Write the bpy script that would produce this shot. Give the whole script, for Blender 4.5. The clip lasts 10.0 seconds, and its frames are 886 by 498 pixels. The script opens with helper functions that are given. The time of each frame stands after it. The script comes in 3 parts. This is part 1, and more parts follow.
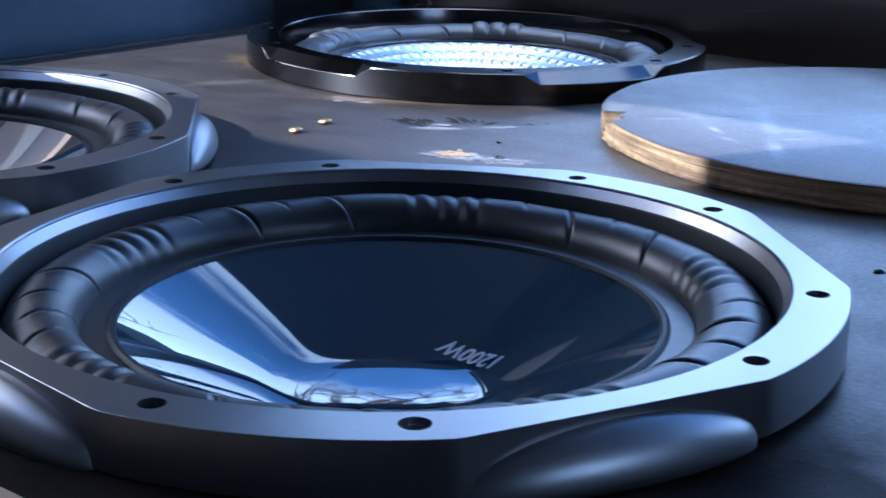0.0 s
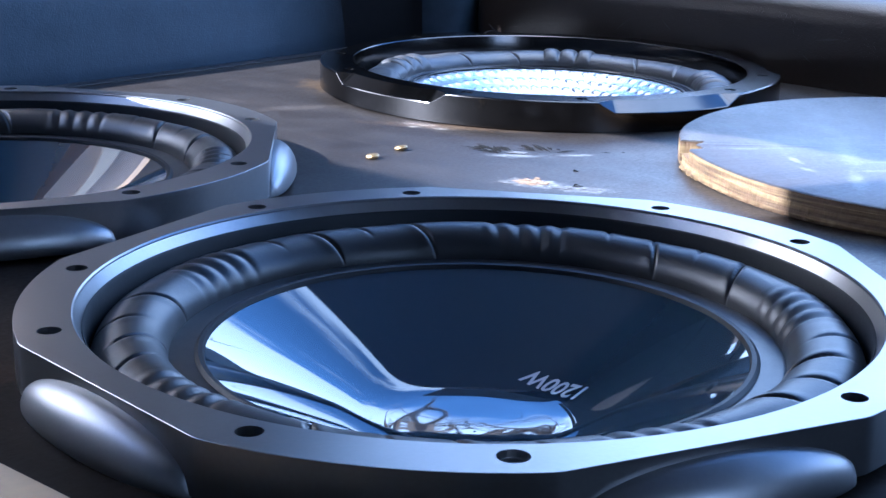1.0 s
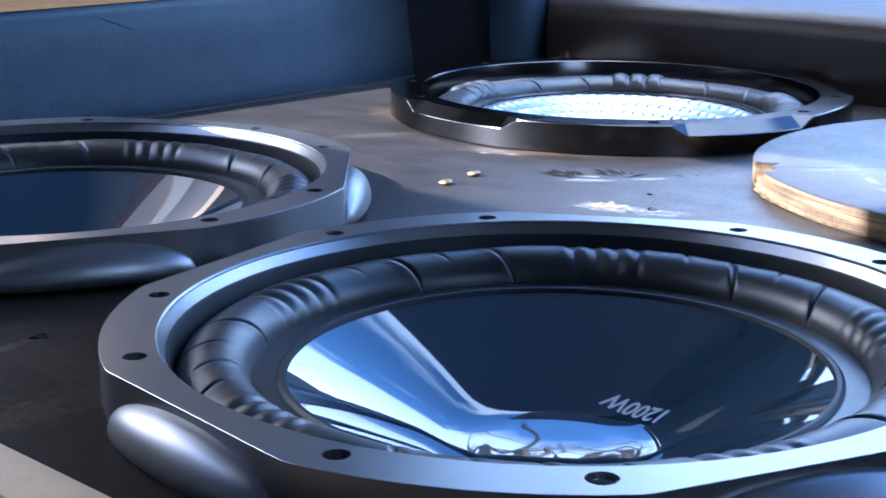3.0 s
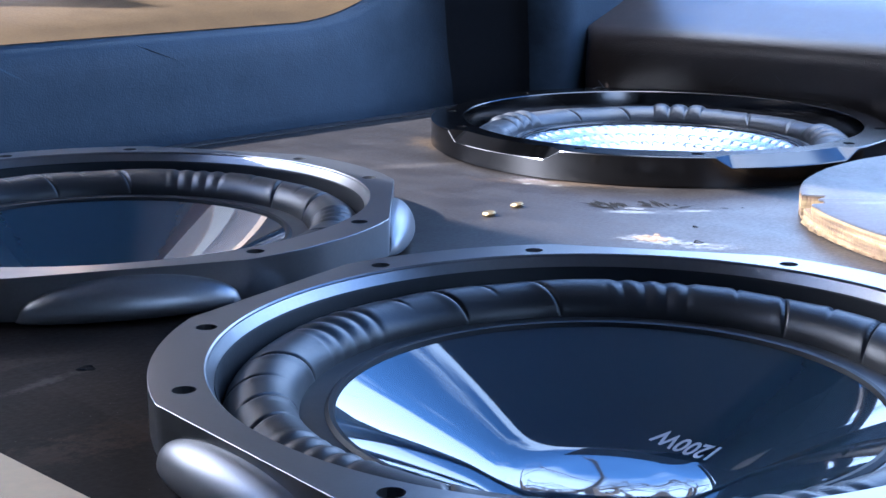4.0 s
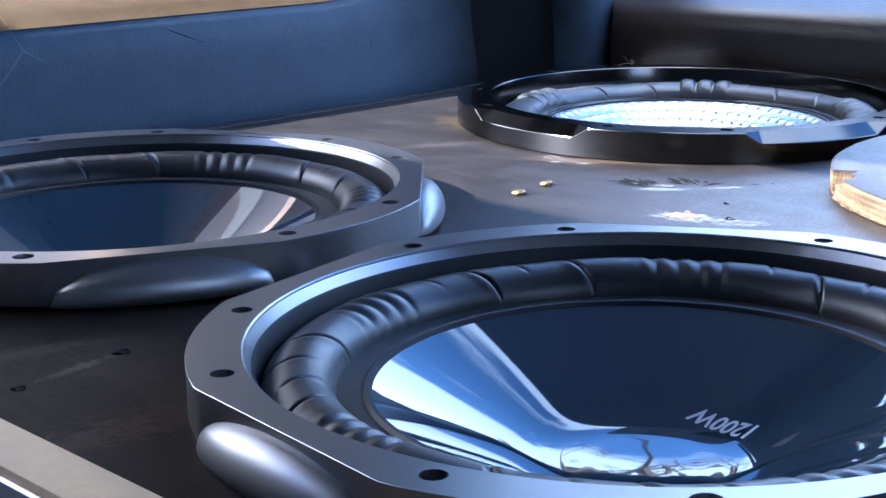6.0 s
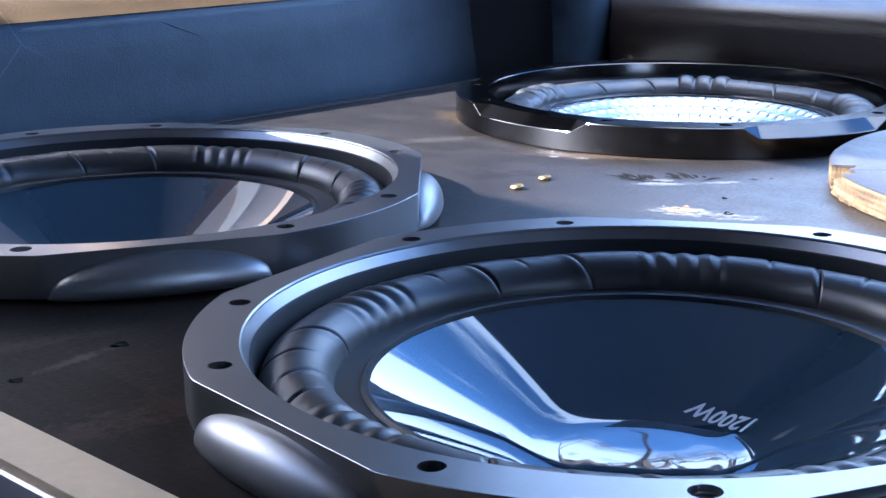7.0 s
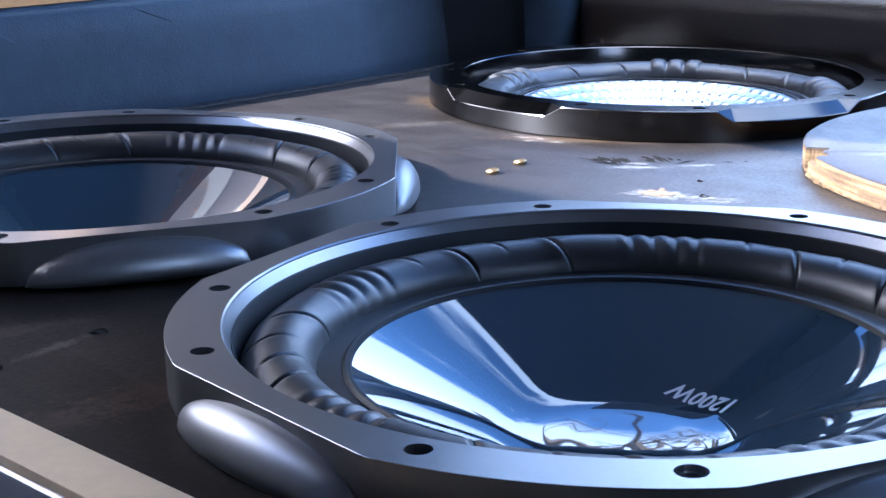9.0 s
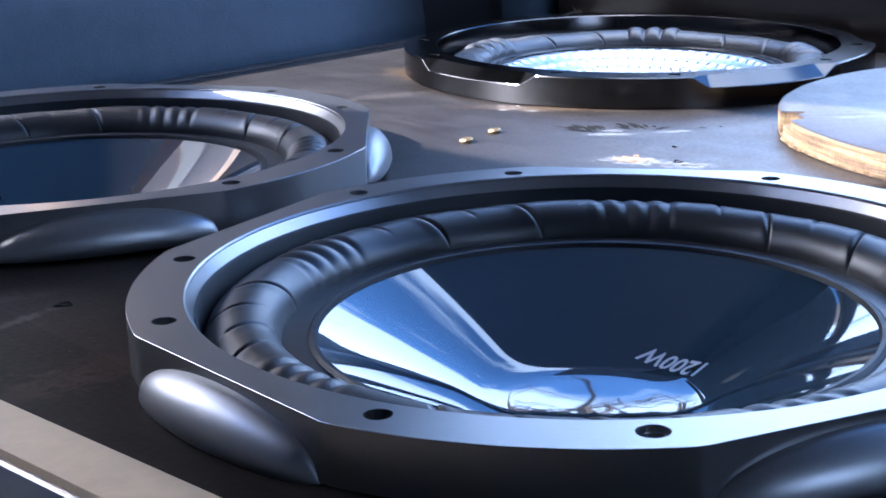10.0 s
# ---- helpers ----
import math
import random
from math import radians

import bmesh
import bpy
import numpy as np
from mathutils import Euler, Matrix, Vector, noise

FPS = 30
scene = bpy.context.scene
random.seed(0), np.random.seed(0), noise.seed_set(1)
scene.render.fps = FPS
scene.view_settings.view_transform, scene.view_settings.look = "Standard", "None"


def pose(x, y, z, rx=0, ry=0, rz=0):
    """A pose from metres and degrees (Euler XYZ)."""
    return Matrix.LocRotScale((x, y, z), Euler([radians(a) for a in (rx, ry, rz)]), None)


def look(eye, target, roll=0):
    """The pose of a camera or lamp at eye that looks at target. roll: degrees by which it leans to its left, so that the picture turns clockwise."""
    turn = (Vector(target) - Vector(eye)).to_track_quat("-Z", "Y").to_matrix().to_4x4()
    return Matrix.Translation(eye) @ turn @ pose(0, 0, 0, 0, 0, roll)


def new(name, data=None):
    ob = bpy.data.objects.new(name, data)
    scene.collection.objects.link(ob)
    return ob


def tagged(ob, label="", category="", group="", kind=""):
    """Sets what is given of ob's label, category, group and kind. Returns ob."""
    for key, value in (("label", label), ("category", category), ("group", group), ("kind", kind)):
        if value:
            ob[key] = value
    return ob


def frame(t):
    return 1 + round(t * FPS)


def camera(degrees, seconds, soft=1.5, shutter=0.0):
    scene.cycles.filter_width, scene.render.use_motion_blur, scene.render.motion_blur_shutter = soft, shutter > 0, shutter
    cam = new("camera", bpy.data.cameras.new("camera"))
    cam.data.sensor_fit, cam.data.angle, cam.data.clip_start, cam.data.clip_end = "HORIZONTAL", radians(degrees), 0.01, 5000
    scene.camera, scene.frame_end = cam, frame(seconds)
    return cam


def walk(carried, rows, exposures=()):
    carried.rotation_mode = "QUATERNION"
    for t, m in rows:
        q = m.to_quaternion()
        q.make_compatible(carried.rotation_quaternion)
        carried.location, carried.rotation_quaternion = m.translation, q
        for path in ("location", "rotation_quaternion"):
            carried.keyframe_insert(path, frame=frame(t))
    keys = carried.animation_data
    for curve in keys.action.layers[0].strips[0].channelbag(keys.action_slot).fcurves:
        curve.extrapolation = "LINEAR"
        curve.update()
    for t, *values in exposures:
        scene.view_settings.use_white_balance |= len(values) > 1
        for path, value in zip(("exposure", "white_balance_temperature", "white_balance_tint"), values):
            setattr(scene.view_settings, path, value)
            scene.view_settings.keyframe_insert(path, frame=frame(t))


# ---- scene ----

# ---------------- camera ----------------
cam = camera(32.8, 10.0, soft=1.5, shutter=0.4)
walk(cam, [
    (0, pose(-0.0384, -0.5172, 0.1776, 73.487, -1.423, -5.893)),
    (0.5, pose(-0.0493, -0.5127, 0.1783, 73.992, -1.548, -4.098)),
    (1, pose(-0.0512, -0.5145, 0.179, 74.329, -1.544, -3.804)),
    (1.5, pose(-0.0539, -0.5122, 0.1779, 74.506, -1.613, -3.204)),
    (2, pose(-0.0552, -0.5144, 0.1778, 74.543, -1.188, -2.923)),
    (2.5, pose(-0.0539, -0.5138, 0.1757, 74.787, -0.609, -2.548)),
    (3, pose(-0.0572, -0.515, 0.1774, 75.371, -0.392, -1.629)),
    (3.2, pose(-0.06, -0.5119, 0.1785, 75.773, -0.414, -1.098)),
    (4.5, pose(-0.0651, -0.5093, 0.1779, 76.462, -0.283, -0.33)),
    (5, pose(-0.067, -0.5095, 0.1804, 76.199, 0.132, -0.032)),
    (5.5, pose(-0.0694, -0.5085, 0.1796, 75.736, 0.395, 0.159)),
    (7, pose(-0.07, -0.5074, 0.1769, 75.474, 0.244, 0.088)),
    (7.5, pose(-0.0701, -0.5075, 0.1748, 75.427, 0.548, -0.156)),
    (8, pose(-0.0732, -0.507, 0.1739, 75.472, 0.316, -0.428)),
    (8.5, pose(-0.072, -0.5078, 0.1743, 75.252, 0.606, -0.574)),
    (9, pose(-0.0745, -0.5075, 0.1761, 74.94, 0.348, -1.191)),
    (9.5, pose(-0.072, -0.5075, 0.1701, 75.218, 0.821, -1.133)),
    (10, pose(-0.0655, -0.5036, 0.1704, 74.103, 1.14, -1.766)),
], exposures=[(0.0, 2.66, 4400, 12), (1.0, 3.08, 4440, 12), (4.5, 3.23, 4540, 12), (10.0, 3.29, 4700, 14)])

# ---------------- light ----------------
CLOUD = 5.8                           # brightness of the clouds
SUN_AZ, SUN_EL = 198.0, 37.0          # degrees, counter-clockwise from +x
world = bpy.data.worlds.new("sky")
scene.world = world
world.use_nodes = True
wn, wl = world.node_tree.nodes, world.node_tree.links
sky = wn.new("ShaderNodeTexSky")
sky.sky_type = 'NISHITA'
sky.sun_disc = False
sky.sun_elevation = radians(SUN_EL)
sky.sun_rotation = radians(90.0 - SUN_AZ)
sky.air_density, sky.dust_density, sky.ozone_density = 1.0, 0.3, 4.5
# white clouds low over the horizon
coord = wn.new("ShaderNodeTexCoord").outputs["Generated"]
stretch = wn.new("ShaderNodeMapping")
stretch.inputs["Scale"].default_value = (1.0, 1.0, 2.6)
wl.new(coord, stretch.inputs["Vector"])
puffs = wn.new("ShaderNodeTexNoise")
puffs.inputs["Scale"].default_value, puffs.inputs["Detail"].default_value, puffs.inputs["Roughness"].default_value = 2.6, 7.0, 0.55
wl.new(stretch.outputs[0], puffs.inputs["Vector"])
height = wn.new("ShaderNodeSeparateXYZ")
wl.new(coord, height.inputs[0])
belt = wn.new("ShaderNodeMapRange")
belt.interpolation_type = 'SMOOTHSTEP'
for k, v in zip(range(1, 5), (0.40, 0.62, 0.20, -0.14)):
    belt.inputs[k].default_value = v
wl.new(height.outputs["Z"], belt.inputs[0])
veil = wn.new("ShaderNodeMapRange")
veil.interpolation_type = 'SMOOTHSTEP'
for k, v in zip(range(1, 5), (0.66, 0.82, 0.0, 0.40)):
    veil.inputs[k].default_value = v
wl.new(height.outputs["Z"], veil.inputs[0])
both = wn.new("ShaderNodeMath")
wl.new(belt.outputs[0], both.inputs[0])
wl.new(veil.outputs[0], both.inputs[1])
total = wn.new("ShaderNodeMath")
total.operation = 'ADD'
wl.new(puffs.outputs["Fac"], total.inputs[0])
wl.new(both.outputs[0], total.inputs[1])
cover = wn.new("ShaderNodeMapRange")
cover.interpolation_type = 'SMOOTHSTEP'
cover.inputs[1].default_value, cover.inputs[2].default_value = 0.52, 0.66
clouded = wn.new("ShaderNodeMix")
clouded.data_type = 'RGBA'
to_sun = wn.new("ShaderNodeVectorMath")
to_sun.operation = 'DOT_PRODUCT'
to_sun.inputs[1].default_value = (math.cos(radians(SUN_AZ)), math.sin(radians(SUN_AZ)), 0.5)
wl.new(coord, to_sun.inputs[0])
near_sun = wn.new("ShaderNodeMapRange")
near_sun.interpolation_type = 'SMOOTHSTEP'
near_sun.inputs[1].default_value, near_sun.inputs[2].default_value = -0.1, 0.9
wl.new(to_sun.outputs["Value"], near_sun.inputs[0])
glow = wn.new("ShaderNodeMix")
glow.data_type = 'RGBA'
glow.inputs[6].default_value = (CLOUD * 0.88, CLOUD * 0.98, CLOUD * 1.10, 1)
glow.inputs[7].default_value = (CLOUD * 3.0, CLOUD * 2.5, CLOUD * 2.0, 1)
wl.new(near_sun.outputs[0], glow.inputs[0])
wl.new(glow.outputs[2], clouded.inputs[7])
more = wn.new("ShaderNodeMath")
more.operation = 'MULTIPLY_ADD'
more.inputs[1].default_value = 0.16
wl.new(near_sun.outputs[0], more.inputs[0])
wl.new(total.outputs[0], more.inputs[2])
wl.new(more.outputs[0], cover.inputs[0])
wl.new(cover.outputs[0], clouded.inputs[0])
wl.new(sky.outputs[0], clouded.inputs[6])
wl.new(clouded.outputs[2], wn["Background"].inputs[0])
wn["Background"].inputs[1].default_value = 0.13

sun_data = bpy.data.lights.new("sun", 'SUN')
sun_data.energy, sun_data.angle, sun_data.color = 5.0, radians(0.4), (1.0, 0.85, 0.68)
sun = new("sun", sun_data)
ca, sa, ce, se = math.cos(radians(SUN_AZ)), math.sin(radians(SUN_AZ)), math.cos(radians(SUN_EL)), math.sin(radians(SUN_EL))
sun.matrix_world = look((ca * ce * 5, sa * ce * 5, se * 5), (0, 0, 0))


# The boot's own axes: u runs forward into the car, v across it.
U, V = Vector((0.703, 0.711, 0)), Vector((0.711, -0.703, 0))
BOOT = Matrix((( *U, 0), (*V, 0), (0, 0, 1, 0), (0, 0, 0, 1))).transposed()      # (u, v, z) to the world

# ---------------- materials ----------------
class Mat:
    """A node material with a few short ways to wire it."""

    def __init__(self, name):
        self.m = bpy.data.materials.new(name)
        self.m.use_nodes = True
        self.n, self.l = self.m.node_tree.nodes, self.m.node_tree.links
        self.b = self.n["Principled BSDF"]
        self.co = self.n.new("ShaderNodeTexCoord").outputs["Object"]

    def set(self, **kw):
        for k, v in kw.items():
            self.b.inputs[k.replace("_", " ")].default_value = v
        return self

    def noise(self, scale, detail=4.0, rough=0.55, stretch=None):
        t = self.n.new("ShaderNodeTexNoise")
        t.inputs["Scale"].default_value, t.inputs["Detail"].default_value, t.inputs["Roughness"].default_value = scale, detail, rough
        self.l.new(self.stretched(stretch), t.inputs["Vector"])
        return t.outputs["Fac"]

    def stretched(self, stretch):
        if not stretch:
            return self.co
        mp = self.n.new("ShaderNodeMapping")
        mp.inputs["Scale"].default_value = stretch[:3]
        if len(stretch) > 3:
            mp.inputs["Rotation"].default_value = (0, 0, radians(stretch[3]))
        self.l.new(self.co, mp.inputs["Vector"])
        return mp.outputs[0]

    def cells(self, scale, feature='F1', stretch=None):
        t = self.n.new("ShaderNodeTexVoronoi")
        t.feature = feature
        t.inputs["Scale"].default_value = scale
        self.l.new(self.stretched(stretch), t.inputs["Vector"])
        return t.outputs["Distance"]

    def ramp(self, fac, *stops):
        r = self.n.new("ShaderNodeValToRGB")
        el = r.color_ramp.elements
        while len(el) < len(stops):
            el.new(0.5)
        for e, (p, c) in zip(el, stops):
            e.position = p
            e.color = (*c, 1) if isinstance(c, tuple) else (c, c, c, 1)
        self.l.new(fac, r.inputs[0])
        return r.outputs[0]

    def mix(self, fac, a, b, mode='MIX'):
        x = self.n.new("ShaderNodeMix")
        x.data_type, x.blend_type = 'RGBA', mode
        for s, v in ((x.inputs[0], fac), (x.inputs[6], a), (x.inputs[7], b)):
            if isinstance(v, (int, float)):
                s.default_value = v
            elif isinstance(v, tuple):
                s.default_value = (*v, 1)
            else:
                self.l.new(v, s)
        return x.outputs[2]

    def to(self, name, sock):
        self.l.new(sock, self.b.inputs[name])
        return self

    def bump(self, sock, strength, dist):
        b = self.n.new("ShaderNodeBump")
        b.inputs["Strength"].default_value, b.inputs["Distance"].default_value = strength, dist
        self.l.new(sock, b.inputs["Height"])
        old = self.b.inputs["Normal"]
        if old.is_linked:
            self.l.new(old.links[0].from_socket, b.inputs["Normal"])
        self.l.new(b.outputs[0], old)
        return self


def plain(name, col, rough, metal=0.0, vary=0.25, scale=60.0, bump=0.0, **kw):
    """A surface of one colour with grain at two scales."""
    m = Mat(name).set(Roughness=rough, Metallic=metal, **kw)
    big, fine = m.noise(scale, 3), m.noise(scale * 9, 4)
    f = m.mix(0.5, big, fine)
    lo, hi = tuple(c * (1 - vary) for c in col), tuple(min(1, c * (1 + vary)) for c in col)
    m.to("Base Color", m.ramp(f, (0.3, lo), (0.7, hi)))
    m.to("Roughness", m.ramp(f, (0.3, rough * 0.9), (0.7, min(1.0, rough * 1.1))))
    if bump:
        m.bump(fine, 0.4, bump)
    return m.m


# wear on the box top: x, y, half length, half width, turn, colour, strength
WEAR = (
    (0.053, 0.2500, 0.024, 0.0120, -24, (0.20, 0.20, 0.20), 0.75), (0.076, 0.2380, 0.020, 0.0090, -14, (0.18, 0.18, 0.185), 0.7),
    (0.051, 0.3190, 0.022, 0.0060, -4, (0.17, 0.17, 0.17), 0.5), (0.086, 0.3220, 0.016, 0.0035, 6, (0.18, 0.18, 0.18), 0.5),
    (0.049, 0.2530, 0.013, 0.0085, -24, (0.26, 0.19, 0.11), 0.9), (-0.004, 0.4010, 0.006, 0.0030, 10, (0.25, 0.23, 0.20), 0.7),
    (0.013, 0.3950, 0.006, 0.0034, 0, (0.25, 0.23, 0.20), 0.7), (-0.060, 0.5450, 0.022, 0.0420, 25, (0.060, 0.038, 0.018), 0.6),
    (0.020, 0.4020, 0.070, 0.0120, -14, (0.085, 0.055, 0.030), 0.5), (-0.205, 0.0170, 0.026, 0.0045, 54, (0.075, 0.060, 0.05), 0.7),
    (-0.155, -0.030, 0.050, 0.0200, 30, (0.040, 0.026, 0.017), 0.7), (-0.190, -0.060, 0.050, 0.0160, 38, (0.038, 0.026, 0.018), 0.6),
    (-0.235, 0.0300, 0.060, 0.0100, 30, (0.045, 0.034, 0.026), 0.6), (-0.075, 0.4600, 0.040, 0.0120, 20, (0.055, 0.045, 0.036), 0.5))


def board_material(name, wear=(), shine=0.05, scuffs=0.0, tone=1.0, space=BOOT, edge=0.0):
    """Dark grey-brown film-faced wood, scuffed and dusty."""
    m = Mat(name).set(Roughness=0.45, Specular_IOR_Level=shine)
    big, mid, fine = m.noise(6, 5, 0.6), m.noise(38, 5, 0.6), m.noise(420, 3)
    streak = m.noise(30, 5, 0.65, (1.0, 0.08, 1.0, 42))
    base = m.ramp(m.mix(0.5, big, streak), (0.32, (0.015, 0.0115, 0.0085)), (0.68, (0.058, 0.049, 0.042)))
    base = m.mix(m.ramp(mid, (0.45, 0.0), (0.8, 0.5)), base, (0.064, 0.057, 0.050))
    cut = m.cells(14, 'DISTANCE_TO_EDGE', (1.0, 0.12, 1.0, 70))
    line = m.ramp(cut, (0.0, 0.55), (0.012, 0.0))
    where = m.ramp(m.noise(9, 2), (0.55, 0.0), (0.68, 1.0))
    base = m.mix(m.mix(1.0, line, where, 'MULTIPLY'), base, (0.12, 0.10, 0.085))
    rub = m.noise(60, 4, 0.7, (0.06, 1.0, 1.0, -12))
    rubs = m.mix(1.0, m.ramp(rub, (0.60, 0.0), (0.72, 0.55)), m.ramp(m.noise(8, 3), (0.46, 0.0), (0.62, 1.0)), 'MULTIPLY')
    base = m.mix(rubs, base, (0.12, 0.105, 0.09))
    if tone != 1.0:
        base = m.mix(1.0, base, (tone * 1.03, tone * 0.98, tone * 0.95), 'MULTIPLY')
    speck = m.ramp(m.cells(260), (0.035, 1.0), (0.07, 0.0))
    spots = m.mix(1.0, speck, m.ramp(m.noise(22, 2), (0.50, 0.0), (0.62, 0.8)), 'MULTIPLY')
    base = m.mix(spots, base, (0.13, 0.12, 0.11))
    if scuffs:
        cloud = m.mix(1.0, m.ramp(m.noise(34, 7, 0.7, (1.0, 0.35, 1.0, 20)), (0.50, 0.0), (0.72, 1.0)), m.ramp(m.noise(11, 2), (0.48, 0.0), (0.62, scuffs)), 'MULTIPLY')
        base = m.mix(cloud, base, (0.17, 0.17, 0.17))
    rag = m.noise(150, 7, 0.8)
    for x, y, lx, ly, turn, col, strength in wear:
        inv = (space.inverted() @ pose(x, y, 0, 0, 0, turn) @ Matrix.Diagonal((lx, ly, 1, 1))).inverted()
        axes = []
        for r in range(2):
            dot = m.n.new("ShaderNodeVectorMath")
            dot.operation = 'DOT_PRODUCT'
            dot.inputs[1].default_value = inv[r][:3]
            m.l.new(m.co, dot.inputs[0])
            add = m.n.new("ShaderNodeMath")
            add.inputs[1].default_value = inv[r][3]
            m.l.new(dot.outputs["Value"], add.inputs[0])
            axes.append(add.outputs[0])
        pair = m.n.new("ShaderNodeCombineXYZ")
        m.l.new(axes[0], pair.inputs[0])
        m.l.new(axes[1], pair.inputs[1])
        far = m.n.new("ShaderNodeVectorMath")
        far.operation = 'LENGTH'
        m.l.new(pair.outputs[0], far.inputs[0])
        fall = m.n.new("ShaderNodeMath")
        fall.operation = 'MULTIPLY_ADD'
        fall.inputs[1].default_value, fall.inputs[2].default_value = -0.30, 0.27
        m.l.new(far.outputs["Value"], fall.inputs[0])
        s = m.n.new("ShaderNodeMath")
        m.l.new(fall.outputs[0], s.inputs[0])
        m.l.new(rag, s.inputs[1])
        base = m.mix(m.ramp(s.outputs[0], (0.52, 0.0), (0.70, strength)), base, col)
    m.to("Base Color", base)
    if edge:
        # specular drops towards the sill, standing in for darker reflections in the foreground
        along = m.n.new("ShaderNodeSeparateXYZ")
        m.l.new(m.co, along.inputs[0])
        dim_from = m.n.new("ShaderNodeMath")
        dim_from.operation = 'MULTIPLY_ADD'
        dim_from.inputs[1].default_value = 2.0
        m.l.new(along.outputs[0], dim_from.inputs[0])
        m.l.new(big, dim_from.inputs[2])
        m.to("Specular IOR Level", m.ramp(dim_from.outputs[0], (edge, 0.02), (edge + 0.35, shine)))
    m.to("Roughness", m.ramp(m.mix(0.5, mid, fine), (0.3, 0.34), (0.7, 0.54)))
    m.bump(fine, 0.25, 0.0004).bump(streak, 0.25, 0.0006)
    return m.m


def vinyl_material(name, dark, light, rough=0.45, grain=900.0, shine=0.5, shade_span=()):
    """Grained car vinyl with creases and scuffs."""
    m = Mat(name).set(Roughness=rough, Specular_IOR_Level=shine)
    big, mid = m.noise(7, 4), m.noise(45, 5, 0.6)
    base = m.ramp(m.mix(0.5, big, mid), (0.3, dark), (0.7, light))
    scuff = m.ramp(m.cells(9, 'DISTANCE_TO_EDGE', (1.0, 0.3, 1.0, 20)), (0.0, 0.5), (0.006, 0.0))
    base = m.mix(m.mix(1.0, scuff, m.ramp(m.noise(6, 2), (0.56, 0.0), (0.66, 1.0)), 'MULTIPLY'), base, tuple(min(1, c * 2.4) for c in light))
    g = m.cells(grain)
    pale = m.ramp(m.cells(70), (0.02, 0.55), (0.05, 0.0))
    base = m.mix(m.mix(1.0, pale, m.ramp(m.noise(15, 3), (0.55, 0.0), (0.66, 1.0)), 'MULTIPLY'), base, tuple(min(1, c * 3.0) for c in light))
    if shade_span:
        # corner shade painted into colour and gloss, as a ragged near-black fade
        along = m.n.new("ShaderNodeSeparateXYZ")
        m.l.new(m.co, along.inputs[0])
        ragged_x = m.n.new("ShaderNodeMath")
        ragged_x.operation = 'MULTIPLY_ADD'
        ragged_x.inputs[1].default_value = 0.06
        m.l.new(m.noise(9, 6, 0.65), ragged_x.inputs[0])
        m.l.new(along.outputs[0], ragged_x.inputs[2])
        a, b, c, d = shade_span
        corner_shade = m.mix(1.0, m.ramp(ragged_x.outputs[0], (a, 0.0), (b, 0.9)), m.ramp(ragged_x.outputs[0], (c, 1.0), (d, 0.0)), 'MULTIPLY')
        base = m.mix(corner_shade, base, (0.0036, 0.0034, 0.0034))
        m.to("Specular IOR Level", m.mix(corner_shade, (shine,) * 3, (0.02,) * 3))
    m.to("Base Color", base)
    m.to("Roughness", m.ramp(m.mix(0.5, mid, g), (0.2, rough - 0.08), (0.8, rough + 0.08)))
    m.bump(g, 0.34, 0.0003).bump(m.noise(300, 4, 0.6), 0.2, 0.0005).bump(mid, 0.12, 0.0015)
    return m.m


def ply_material():
    """Cut plywood edge: pale and dark layers with splinters."""
    m = Mat("ply_edge").set(Roughness=0.8)
    ly = m.noise(3.0, 2, 0.5, (6.0, 6.0, 160.0))
    fib = m.noise(260, 4, 0.7, (1.0, 1.0, 0.25))
    c = m.ramp(ly, (0.36, (0.050, 0.028, 0.010)), (0.5, (0.100, 0.063, 0.022)), (0.64, (0.165, 0.114, 0.046)))
    m.to("Base Color", m.mix(m.ramp(fib, (0.35, 0.6), (0.6, 0.0)), c, (0.085, 0.045, 0.02)))
    m.bump(fib, 0.9, 0.001).bump(ly, 0.6, 0.0012)
    return m.m


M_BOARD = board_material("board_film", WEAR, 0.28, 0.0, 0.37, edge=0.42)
DISC = pose(0.310, 0.2795, 0.0, 0, -0.3, 0)
SMEARS = (
    (0.1905, 0.2530, 0.0040, 0.0170, 8, (0.13, 0.133, 0.137), 0.6), (0.1915, 0.2260, 0.0035, 0.0120, 28, (0.12, 0.123, 0.127), 0.5),
    (0.2260, 0.2700, 0.0080, 0.0480, -14, (0.10, 0.103, 0.106), 0.55), (0.2080, 0.2000, 0.0060, 0.0340, -14, (0.10, 0.103, 0.106), 0.5),
    (0.2250, 0.2250, 0.0160, 0.0030, 4, (0.12, 0.123, 0.127), 0.5), (0.2400, 0.2450, 0.0220, 0.0030, -4, (0.11, 0.113, 0.117), 0.5),
    (0.2320, 0.3090, 0.0160, 0.0050, 10, (0.11, 0.113, 0.117), 0.5), (0.2560, 0.2920, 0.0260, 0.0040, 2, (0.10, 0.103, 0.106), 0.5),
    (0.1720, 0.2780, 0.0120, 0.0040, 0, (0.11, 0.113, 0.117), 0.5))
M_FILM = board_material("disc_film", SMEARS, 0.85, 0.6, 0.60, DISC)
M_PLY = ply_material()
M_RING = plain("anodised_grey_metal", (0.172, 0.170, 0.170), 0.31, 0.90, 0.08, 70, 0.00008, Coat_Weight=0.2, Coat_Roughness=0.3)
M_PAD = plain("satin_grey_metal", (0.190, 0.189, 0.192), 0.38, 0.85, 0.06, 70, 0.00006)
M_GLOSSRING = plain("polished_black_metal", (0.058, 0.055, 0.054), 0.16, 1.0, 0.12, 60)
